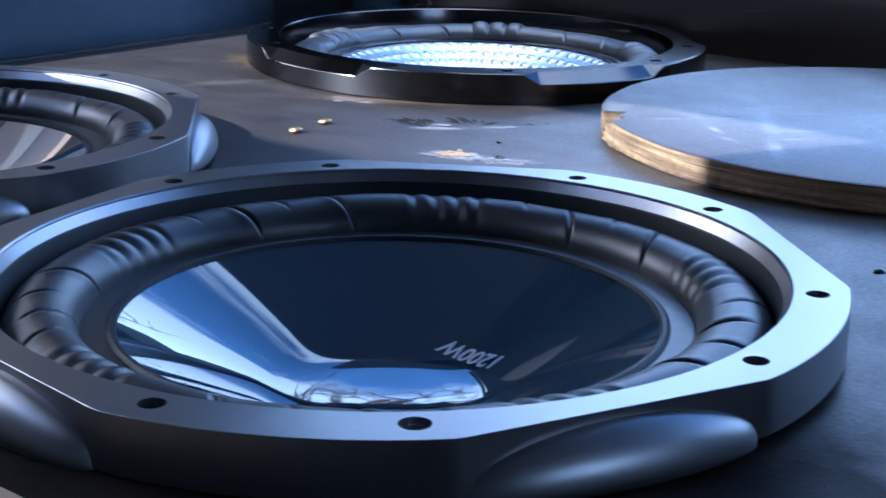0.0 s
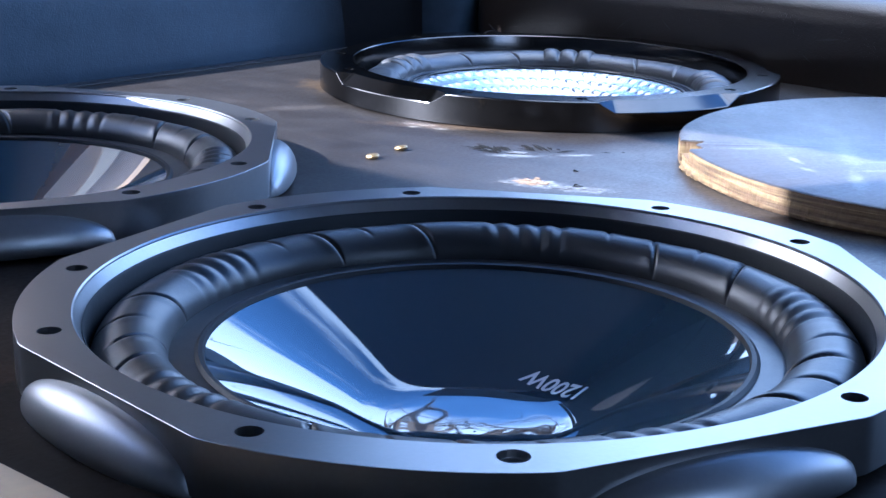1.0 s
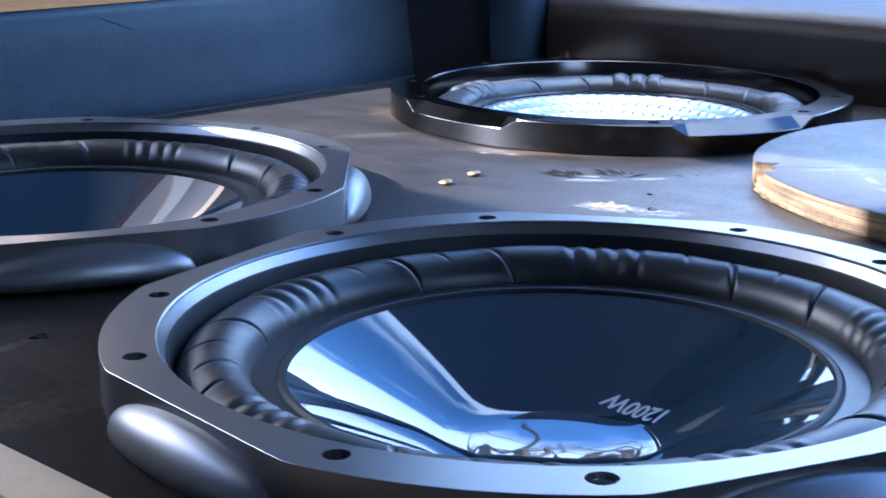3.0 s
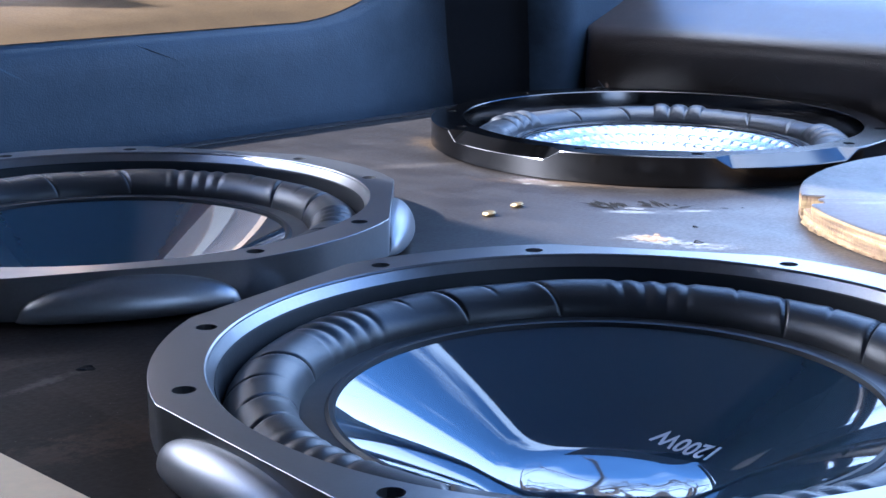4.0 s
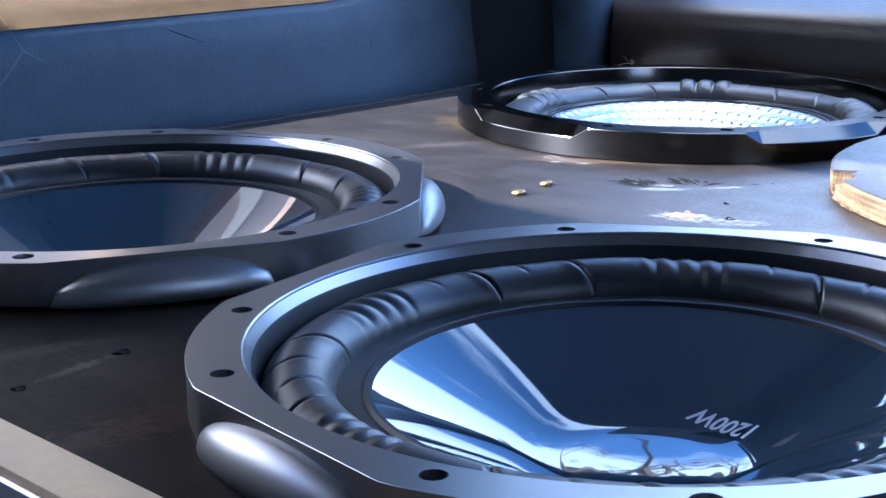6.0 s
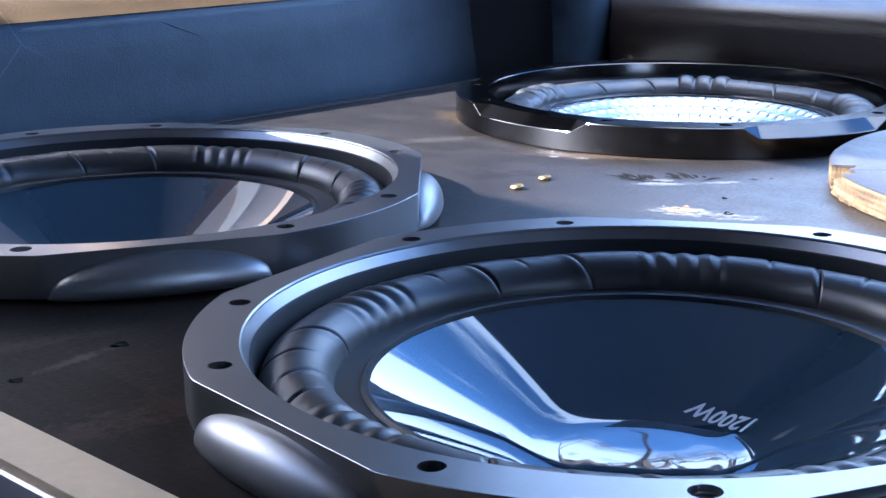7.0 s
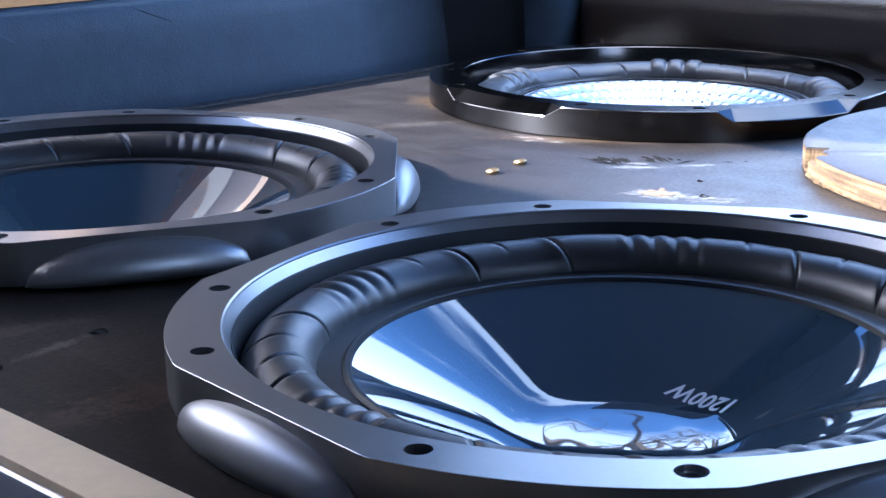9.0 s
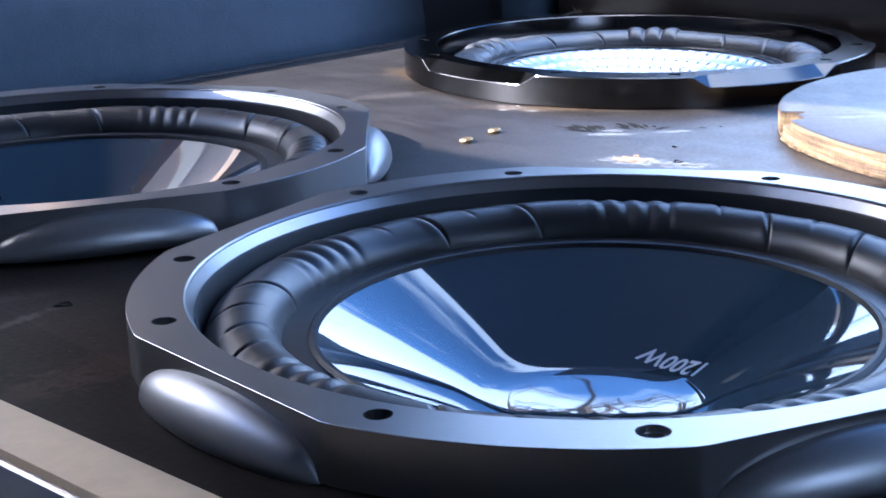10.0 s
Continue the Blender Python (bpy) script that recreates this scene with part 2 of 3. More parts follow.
M_RUBBER = plain("black_rubber", (0.006, 0.006, 0.0068), 0.41, 0.0, 0.25, 120, 0.00012, Specular_IOR_Level=0.40)
M_DUSTY = plain("dusty_rubber", (0.040, 0.039, 0.040), 0.42, 0.0, 0.3, 120, 0.00015)
M_CONE = plain("gloss_black_cone", (0.0165, 0.0285, 0.0430), 0.035, 0.0, 0.04, 30, IOR=1.5, Coat_Weight=0.2, Coat_Roughness=0.02)
M_SILVER = plain("silver_cone", (0.39, 0.40, 0.42), 0.24, 0.75, 0.05, 60)
M_PRINT = plain("print_grey", (0.36, 0.38, 0.42), 0.5, 0.0, 0.1, 200)
M_MATT_BLACK = plain("matt_black", (0.006, 0.007, 0.009), 0.5, 0.0, 0.2, 80, 0.0001, Specular_IOR_Level=0.15)
M_SHADE_BLACK = plain("panel_shade_black", (0.0042, 0.0040, 0.0042), 0.95, 0.0, 0.3, 160, 0.0003, Specular_IOR_Level=0.03)
M_HOLE = plain("dark_hole", (0.006, 0.006, 0.006), 0.9, 0.0, 0.2, 200, Specular_IOR_Level=0.05)
# one vinyl in two colours: sky tint in the blue, sunlight in the tan
M_BLUE_SKYLIT = vinyl_material("panel_vinyl_skylit", (0.0175, 0.0268, 0.0405), (0.0305, 0.0437, 0.062), 0.45, 900.0, 0.2, (0.420, 0.525, 0.610, 0.640))
M_TAN_SUNLIT = vinyl_material("panel_vinyl_sunlit", (0.030, 0.0185, 0.0075), (0.056, 0.035, 0.0145), 0.8, 500.0, 0.1)
M_SEAT = vinyl_material("seat_vinyl", (0.011, 0.0075, 0.0058), (0.019, 0.0135, 0.0105), 0.34, 800.0, 0.45)
M_SILL = plain("sill_plastic", (0.50, 0.355, 0.19), 0.5, 0.0, 0.12, 25, 0.0002)
M_DARKWALL = plain("sun_block_grey", (0.080, 0.080, 0.084), 0.9, 0.0, 0.2, 3.0, 0.002)
M_MIRRORED_WALL = plain("mirrored_wall_pale", (0.44, 0.35, 0.285), 0.85, 0.0, 0.12, 2.0, 0.002)
M_CREAM = plain("cream_paint", (0.86, 0.74, 0.58), 0.7, 0.0, 0.06, 3.0, 0.001)
M_BARK = plain("bark", (0.075, 0.062, 0.05), 0.9, 0.0, 0.3, 12.0, 0.01)
M_BROWN = plain("brown_trim", (0.38, 0.26, 0.165), 0.6, 0.0, 0.12, 30, 0.0003)
M_TRIM = plain("beige_trim", (0.50, 0.33, 0.21), 0.6, 0.0, 0.12, 30, 0.0003)
M_PILLAR = plain("cream_trim", (0.78, 0.60, 0.47), 0.6, 0.0, 0.12, 30, 0.0003)
M_CHROME = plain("bright_trim", (0.75, 0.76, 0.78), 0.15, 1.0, 0.04, 60)
M_BLACK = plain("black_plastic", (0.012, 0.012, 0.014), 0.6, 0.0, 0.2, 40, 0.0002, Specular_IOR_Level=0.15)
M_LINER = plain("roof_lining", (0.54, 0.59, 0.70), 0.95, 0.0, 0.2, 60, 0.0004)
M_SCREW = plain("zinc_screw", (0.30, 0.21, 0.10), 0.4, 0.9, 0.1, 300)
M_WOODCHIP = plain("bare_wood", (0.155, 0.100, 0.055), 0.85, 0.0, 0.3, 220, 0.0005)
M_GREYCHIP = plain("chalky_scuff", (0.062, 0.062, 0.066), 0.85, 0.0, 0.3, 260, 0.0004)
M_SCRATCH = plain("dark_scratch", (0.008, 0.0075, 0.007), 0.95, 0.0, 0.2, 260, Specular_IOR_Level=0.05)
M_GROUND = plain("asphalt", (0.05, 0.05, 0.05), 0.9, 0.0, 0.3, 3, 0.002)


# ---------------- building helpers ----------------
def thing(name, m, label, category, group="", kind=""):
    e = tagged(new(name), label, category, group, kind)
    e.matrix_world = m
    return e


def mesh_of(name, bm, material, smooth=True, sharp=35.0):
    me = bpy.data.meshes.new(name)
    bmesh.ops.recalc_face_normals(bm, faces=bm.faces)
    if smooth:
        for f in bm.faces:
            f.smooth = True
        for e in bm.edges:
            if len(e.link_faces) == 2 and e.calc_face_angle(0.0) > radians(sharp):
                e.smooth = False
    bm.to_mesh(me)
    bm.free()
    me.materials.append(material)
    return me


def part(name, bm, material, parent, label="", at=None, smooth=True, sharp=35.0):
    ob = new(name, mesh_of(name, bm, material, smooth, sharp))
    ob.parent = parent
    if at is not None:
        ob.matrix_basis = at
    return tagged(ob, label)


def solid(name, bm, material, label, category="", kind="", group="", at=None, smooth=True, sharp=35.0):
    ob = new(name, mesh_of(name, bm, material, smooth, sharp))
    if at is not None:
        ob.matrix_basis = at
    return tagged(ob, label, category, group, kind)


def grid(bm, pts, close_u=False, close_v=False):
    """Quads over a table of points pts[i][j]."""
    vs = [[bm.verts.new(p) for p in row] for row in pts]
    nu, nv = len(vs), len(vs[0])
    for i in range(nu if close_u else nu - 1):
        for j in range(nv if close_v else nv - 1):
            a, b = vs[i], vs[(i + 1) % nu]
            k = (j + 1) % nv
            bm.faces.new((a[j], b[j], b[k], a[k]))
    return vs


def ring_grid(bm, n, profile, close_v=False):
    """profile(theta) gives the list of (r, z); swept about z."""
    rows = []
    for i in range(n):
        th = 2 * math.pi * i / n
        rows.append([(r * math.cos(th), r * math.sin(th), z) for r, z in profile(th)])
    return grid(bm, rows, close_u=True, close_v=close_v)


def box(bm, lo, hi, bevel=0.0, turn=None):
    m = Matrix.Translation([(a + b) / 2 for a, b in zip(lo, hi)]) @ Matrix.Diagonal([b - a for a, b in zip(lo, hi)] + [1])
    vs = bmesh.ops.create_cube(bm, size=1.0, matrix=(turn @ m) if turn else m)["verts"]
    if bevel:
        es = list({e for v in vs for e in v.link_edges})
        bmesh.ops.bevel(bm, geom=es, offset=bevel, segments=2, affect='EDGES', profile=0.6)
    return vs


def cylinder(bm, r, z0, z1, n=32, at=(0, 0), r1=None):
    bmesh.ops.create_cone(bm, cap_ends=True, segments=n, radius1=r, radius2=r if r1 is None else r1, depth=z1 - z0,
                          matrix=Matrix.Translation((at[0], at[1], (z0 + z1) / 2)))


def cut(me_ob, cutter_bm):
    """Takes the cutter's volume out of the object's mesh."""
    cm = bpy.data.meshes.new("cutter")
    bmesh.ops.recalc_face_normals(cutter_bm, faces=cutter_bm.faces)
    cutter_bm.to_mesh(cm)
    cutter_bm.free()
    c = new("cutter", cm)
    bpy.context.view_layer.update()
    c.matrix_world = me_ob.matrix_world
    bpy.context.view_layer.update()
    mod = me_ob.modifiers.new("cut", 'BOOLEAN')
    mod.object, mod.operation, mod.solver = c, 'DIFFERENCE', 'EXACT'
    dg = bpy.context.evaluated_depsgraph_get()
    done = bpy.data.meshes.new_from_object(me_ob.evaluated_get(dg))
    me_ob.modifiers.remove(mod)
    for p in done.polygons:
        p.use_smooth = True
    done.set_sharp_from_angle(angle=radians(18))
    old = me_ob.data
    me_ob.data = done
    bpy.data.meshes.remove(old)
    bpy.data.objects.remove(c)
    bpy.data.meshes.remove(cm)


def off(th, centre):
    """Angle from the nearest of five even spokes, in degrees."""
    return (math.degrees(th) - centre + 36.0) % 72.0 - 36.0


def ease(x):
    x = max(0.0, min(1.0, x))
    return x * x * (3 - 2 * x)


# ---------------- loudspeakers ----------------
H = 0.0195            # height of the ring over the board
R_OUT, R_IN, R_HOLE, HALF = 0.161, 0.142, 0.150, 14.06
FLAT = R_OUT * math.cos(radians(18.0))
PAIR, FLATC = 38.5, 74.5
Z_EDGE = H - 0.0203   # where cone meets surround


def flat_radius(th):
    d = abs(off(th, FLATC))
    return min(R_OUT, FLAT / math.cos(radians(d)))


def ring_grey(parent, flats):
    bm = bmesh.new()

    def profile(th):
        ro = flat_radius(th)
        return [(R_IN - 0.0031, H - 0.0190), (R_IN - 0.0031, H - 0.0056), (R_IN - 0.0006, H - 0.0012), (R_IN - 0.0006, H - 0.0006), (R_IN, H),
                (ro - 0.0002, H), (ro, H - 0.0002), (ro, 0.0015), (ro - 0.0030, 0.0012), (ro - 0.0030, 0.0), (R_IN - 0.0031, 0.0)]
    ring_grid(bm, 360, profile, close_v=True)
    ob = part("frame_ring", bm, M_RING, parent, "anodised grey cast frame ring", sharp=18)
    # black band added for the shade low in the bore
    bm = bmesh.new()
    ring_grid(bm, 240, lambda th: [(R_IN - 0.0032, H - 0.0215), (R_IN - 0.0047, H - 0.0215), (R_IN - 0.0040, H - 0.0066), (R_IN - 0.0032, H - 0.0052)], close_v=True)
    part("bore_shade_band", bm, M_MATT_BLACK, parent, "black band standing in for the shaded lower bore", sharp=60)
    c = bmesh.new()
    for k in range(5):
        for s in (-1, 1):
            a = radians(PAIR + 72 * k + s * HALF)
            cylinder(c, 0.0041, -0.01, H + 0.01, 20, (R_HOLE * math.cos(a), R_HOLE * math.sin(a)))
            cylinder(c, 0.0040, H - 0.0022, H + 0.0022, 20, (R_HOLE * math.cos(a), R_HOLE * math.sin(a)), r1=0.0054)
    cut(ob, c)
    for k in flats:
        a = radians(FLATC + 72 * k)
        bm = bmesh.new()
        rows, n, mth = [], 36, 16
        for i in range(n + 1):
            s = -1 + 2 * i / n
            w = math.sqrt(max(0.0, 1 - s * s))
            x = 0.0475 * s
            row = []
            for t in [0.0, 0.012, 0.03, 0.045] + [0.06 + 0.94 * j / mth for j in range(mth + 1)]:
                f = math.sqrt(max(0.0, 1 - ((0.80 - t) / (0.80 if t < 0.80 else 0.45)) ** 2)) ** 1.25
                lip = 0.0013 * min(1.0, t / 0.03) * w
                row.append((FLAT - 0.0006 + lip + 0.0112 * w ** 1.15 * f, x, 0.0002 + 0.0166 * w ** 0.85 * (1 - t)))
            row.append((FLAT - 0.004, x, 0.0002))
            rows.append(row)
        grid(bm, rows)
        part("side_pad", bm, M_PAD, parent, "smooth rounded grey pad on the flat side", pose(0, 0, 0, 0, 0, math.degrees(a)))


def surround_profile(th, r0, r1, zs, height, ripple, knobs):
    rc, hw = (r0 + r1) / 2, (r1 - r0) / 2
    dc, dp = off(th, FLATC), off(th, PAIR)
    out = [(0.0983, zs - 0.0004), (r0 - 0.0012, zs + 0.0004)]
    for j in range(23):
        ph = math.pi * (1 - j / 22)
        sx, sz = math.cos(ph), math.sin(ph)
        lift = 0.0
        # rippled stretch over each flat
        if knobs:
            lift += ripple * ease(1.1 - 0.5 * abs(sx)) * sum(max(0.0, 1 - ((dc - c) / 2.9) ** 2) ** 0.6 for c in (-6.6, 0.0, 6.6))
        else:
            w = ease((11.0 - abs(dc)) / 4.0) * (0.30 + 0.70 * ease(0.9 - 0.8 * sx))
            lift += ripple * w * (1.5 * (0.5 + 0.5 * math.cos(math.radians((dc - 1.8 * sx) * 360 / 4.5))) ** 0.7 - 1.35)
        # slanted creases
        inner, outer = ease(0.75 - sx), ease(0.75 + sx)
        for c, slant, w in ((-12.5, 4.0, inner), (9.0, 4.0, inner), (-1.5, 3.0, outer * 0.5), (19.0, 3.0, outer * 0.5)):
            d = (dp - c + 36.0) % 72.0 - 36.0 - slant * sx
            lift -= w * (0.0024 * math.exp(-(d / 0.34) ** 2) - 0.0004 * math.exp(-((d - 1.6) / 1.2) ** 2))
        lift += 0.0003 * math.sin(5 * th + 1.0) + 0.0002 * math.sin(13 * th)
        k = (hw + lift * 0.7 * sz)
        out.append((rc + k * sx, zs + (height + lift) * sz))
    out.append((r1 + 0.0008, zs - 0.0012))
    return out


def surround(parent, r0=0.1100, r1=0.1374, zs=Z_EDGE, height=0.0125, mat=None, ripple=0.0007, knobs=False):
    bm = bmesh.new()
    ring_grid(bm, 2160, lambda th: surround_profile(th, r0, r1, zs, height, ripple, knobs))
    return part("surround", bm, mat or M_RUBBER, parent, "black rubber roll surround with creases", sharp=70)


CONE_SLOPE = 0.53


def cone_slope(r):
    """A straight wall that runs out into a nearly flat middle."""
    t = max(0.0, min(1.0, (r - 0.026) / 0.026))
    return 0.10 * min(1.0, r / 0.020) + (CONE_SLOPE - 0.10) * t * t * (3 - 2 * t)


CONE_STEP = 0.0005
CONE_TABLE = [0.0]
for i in range(220):
    CONE_TABLE.append(CONE_TABLE[-1] + cone_slope((i + 0.5) * CONE_STEP) * CONE_STEP)


def cone_z(r):
    k = min(r / CONE_STEP, 219.0)
    n = int(k)
    rise = CONE_TABLE[n] + (CONE_TABLE[n + 1] - CONE_TABLE[n]) * (k - n)
    return Z_EDGE - CONE_TABLE[197] + rise - 0.0003


def cone_black(parent):
    bm = bmesh.new()
    radii = [0.0006 + 0.0992 * (i / 64) for i in range(65)]
    ring_grid(bm, 256, lambda th: [(r, cone_z(r)) for r in radii])
    cone = part("cone", bm, M_CONE, parent, "glossy black mirror-like cone", sharp=80)
    bm = bmesh.new()
    ring_grid(bm, 200, lambda th: [(0.0975, cone_z(0.0975) + 0.0002), (0.0982, Z_EDGE + 0.0012), (0.0998, Z_EDGE + 0.0014), (0.1012, Z_EDGE + 0.0002)])
    part("cone_rim", bm, M_MATT_BLACK, parent, "thin black glue bead round the cone")
    return cone


def printed(parent, words, length, az, x0, y0):
    """Letters lying on the cone, their tops towards its middle."""
    cu = bpy.data.curves.new("letters", 'FONT')
    cu.body, cu.size, cu.align_x, cu.align_y, cu.shear = words, 1.0, 'CENTER', 'CENTER', 0.25
    cu.resolution_u, cu.offset = 3, 0.022
    tmp = new("letters", cu)
    me = bpy.data.meshes.new_from_object(tmp.evaluated_get(bpy.context.evaluated_depsgraph_get()))
    bpy.data.objects.remove(tmp)
    xs = [v.co.x for v in me.vertices]
    k = length / (max(xs) - min(xs))
    a0 = radians(az)
    for v in me.vertices:
        t, s = v.co.x * k * 1.0, v.co.y * k * 1.05
        x, y = x0 - s * math.cos(a0) - t * math.sin(a0), y0 - s * math.sin(a0) + t * math.cos(a0)
        v.co = (x, y, cone_z(math.hypot(x, y)) + 0.00025)
    me.materials.append(M_PRINT)
    ob = new("print", me)
    ob.parent = parent
    return tagged(ob, "pale grey printed power rating reading 1200W")


def woofer_grey(m, label, letters, flats):
    w = thing("subwoofer", m, label, "loudspeaker", "subwoofers on the box")
    ring_grey(w, flats)
    surround(w)
    cone = cone_black(w)
    if letters:
        printed(cone, "1200W", 0.0300, 41.0, 0.0345, 0.0285)
    bm = bmesh.new()
    ring_grid(bm, 120, lambda th: [(0.1392, -0.004), (0.1392, H - 0.0235), (R_IN + 0.004, H - 0.0235), (R_IN + 0.004, -0.004)], close_v=True)
    part("gasket", bm, M_RUBBER, w)
    return w


FAR_R, FAR_FLATC = 0.1625, 76.3


def woofer_black(m, label):
    w = thing("subwoofer", m, label, "loudspeaker", "subwoofers on the box")
    bm = bmesh.new()

    def bevelled(th):
        c = max(0.0, min(1.0, (19.0 - abs(off(th, FAR_FLATC))) / 4.0))
        return [(0.1376, H - 0.018), (0.1384, H - 0.006), (0.1394, H - 0.0006), (0.1400, H), (FAR_R - 0.0009 - 0.0078 * c, H), (FAR_R - 0.0003, H - 0.0003 - 0.0064 * c), (FAR_R, H - 0.0009 - 0.0064 * c),
                (FAR_R, 0.0018), (FAR_R - 0.0030, 0.0014), (FAR_R - 0.0030, 0.0), (0.1376, 0.0)]
    ring_grid(bm, 720, bevelled, close_v=True)
    ring = part("frame_ring", bm, M_GLOSSRING, w, "polished black frame ring with bevelled stretches", sharp=14)
    c = bmesh.new()
    for k in range(5):
        for s in (-1, 1):
            a = radians(40.27 + 72 * k + s * 13.96)
            cylinder(c, 0.0040, H - 0.006, H + 0.01, 20, (R_HOLE * math.cos(a), R_HOLE * math.sin(a)))
    cut(ring, c)
    for k in range(5):
        for s in (-1, 1):
            a = radians(40.27 + 72 * k + s * 13.96)
            bm = bmesh.new()
            cylinder(bm, 0.0034, H - 0.0062, H - 0.0012, 14, r1=0.0030)
            cylinder(bm, 0.0015, H - 0.0012, H - 0.0007, 6)
            part("screw", bm, M_CHROME, w, "", Matrix.Translation((0.15 * math.cos(a), 0.15 * math.sin(a), 0)))
    surround(w, 0.107, 0.1345, H - 0.019, 0.0092, M_DUSTY, 0.0024, True)
    # silver cone with rows of round dimples
    bm = bmesh.new()
    n, nr = 480, 84
    rows_r, count = 8, 56

    def prof(th):
        out = []
        for i in range(nr + 1):
            r = 0.012 + 0.0885 * i / nr
            q = (r - 0.0160) / 0.0111
            k = round(q)
            dz = 0.0
            if 0 <= k < rows_r:
                cnt = count if k > 2 else count // 2
                ph = th / (2 * math.pi) * cnt
                da = (ph - round(ph)) / cnt * 2 * math.pi * r
                dr = (q - k) * 0.0111
                d2 = (da * da + dr * dr) / 0.0031 ** 2
                dz = 0.0011 * max(0.0, 1 - d2) ** 0.8
            out.append((r, H - 0.0195 - 0.40 * (0.1005 - r) + dz))
        return out
    ring_grid(bm, n, prof)
    cone = part("cone", bm, M_SILVER, w, "bright silver dimpled cone", sharp=60)
    bm = bmesh.new()
    ring_grid(bm, 64, lambda th: [(0.0005 + 0.0125 * j / 8, H - 0.0195 - 0.0352 + 0.004 * math.cos(j / 8 * math.pi / 2)) for j in range(9)])
    part("dust_cap", bm, M_SILVER, cone)
    bm = bmesh.new()
    ring_grid(bm, 200, lambda th: [(0.0995, H - 0.0199), (0.1, H - 0.0186), (0.1035, H - 0.0182), (0.1045, H - 0.0192)])
    part("cone_rim", bm, M_GLOSSRING, w, "thin dark metal rim round the cone")
    bm = bmesh.new()
    ring_grid(bm, 120, lambda th: [(0.1372, -0.004), (0.1372, H - 0.0215), (0.142, H - 0.0215), (0.142, -0.004)], close_v=True)
    part("gasket", bm, M_RUBBER, w)
    return w


P_MAIN = pose(0, 0, 0.0, -0.2, -0.78, 0)
P_LEFT = pose(-0.2365, 0.2474, 0.0013, 0, -0.52, -2.55)
P_FAR = pose(0.0993, 0.5483, 0.0, 0, 0, 0)
woofer_grey(P_MAIN, "grey framed subwoofer with glossy black cone set in the box", True, (0, 1, 2, 3))
woofer_grey(P_LEFT, "grey framed subwoofer with black cone beside the side panel", False, range(5))
woofer_black(P_FAR, "polished black framed subwoofer with silver dimpled cone near the seat back")

# ---------------- box under the loudspeakers ----------------
speaker_box = thing("speaker_box", BOOT, "dark film-faced wooden speaker box with scuffed top", "speaker box")
bm = bmesh.new()
box(bm, (-0.181, -0.640, -0.018), (0.640, 0.640, 0.0), 0.0008)
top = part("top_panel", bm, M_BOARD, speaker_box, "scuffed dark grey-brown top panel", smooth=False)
c = bmesh.new()
for p in (P_MAIN, P_LEFT, P_FAR):
    q = BOOT.inverted() @ p.translation
    cylinder(c, 0.1415, -0.05, 0.05, 96, (q.x, q.y))
cut(top, c)
for lo, hi in (((-0.181, -0.540, -0.36), (-0.163, 0.640, -0.0185)), ((0.622, -0.540, -0.36), (0.640, 0.640, -0.0185)),
               ((-0.1625, -0.540, -0.36), (0.6215, -0.522, -0.0185)), ((-0.1625, 0.622, -0.36), (0.6215, 0.640, -0.0185))):
    bm = bmesh.new()
    box(bm, lo, hi)
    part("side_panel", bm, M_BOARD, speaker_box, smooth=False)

# ---------------- loose cut-out disc ----------------
disc = thing("wooden_disc", DISC, "round plywood cut-out with grey film top lying on the box", "wooden disc")
bm = bmesh.new()
DT, DR = 0.0150, 0.170


def disc_r(th, z=0.015):
    a = math.degrees(th) % 360
    r = DR + 0.0006 * math.sin(7 * th) + 0.0004 * noise.noise((math.cos(th) * 14, math.sin(th) * 14, 0))
    if 172.6 < a < 175.4:
        r -= 0.0120 if z > 0.002 else 0.004
    elif 175.4 <= a < 180.6 and z > 0.0092:
        r -= 0.0085 + 0.0025 * noise.noise((a, z * 300, 1))
    elif 176.0 <= a < 186.0 and z < 0.005:
        r += 0.0012 + 0.002 * noise.noise((a * 0.7, z * 300, 4))
    return r + 0.0003 * noise.noise((math.cos(th) * 90, math.sin(th) * 90, z * 900))


ring_grid(bm, 720, lambda th: [(disc_r(th, 0) - 0.0012, 0.0006), (disc_r(th, 0), 0.0016)] + [(disc_r(th, z), z) for z in (0.0035, 0.0036, 0.0065, 0.0066, 0.009, 0.0096, 0.0125)] + [(disc_r(th), DT - 0.0009)])
part("edge", bm, M_PLY, disc, "splintered plywood edge with layers", sharp=50)
bm = bmesh.new()
ring_grid(bm, 720, lambda th: [(0.002, DT), (disc_r(th) - 0.0010, DT), (disc_r(th) + 0.0001, DT - 0.0008)])
bmesh.ops.holes_fill(bm, edges=[e for e in bm.edges if e.is_boundary and e.verts[0].co.xy.length < 0.01], sides=0)
part("face", bm, M_FILM, disc, "grey film face with pale scuffs", sharp=60)

# ---------------- car boot around ----------------
VW = -0.546           # foot of the side panel


def bend(u):
    """Height at which the side panel turns back into its shelf."""
    return 0.079 + 0.16 * max(0.0, min(1.0, (u - 0.33) / 0.25)) ** 2


def panel_in(u):
    """How far the panel swells into the boot near its front corner, past a shallow recess."""
    return 0.028 * ease((u - 0.575) / 0.040) - 0.009 * ease((u - 0.42) / 0.08) * (1 - ease((u - 0.570) / 0.030))


us = [-0.75 + 1.47 * i / 294 for i in range(295)]


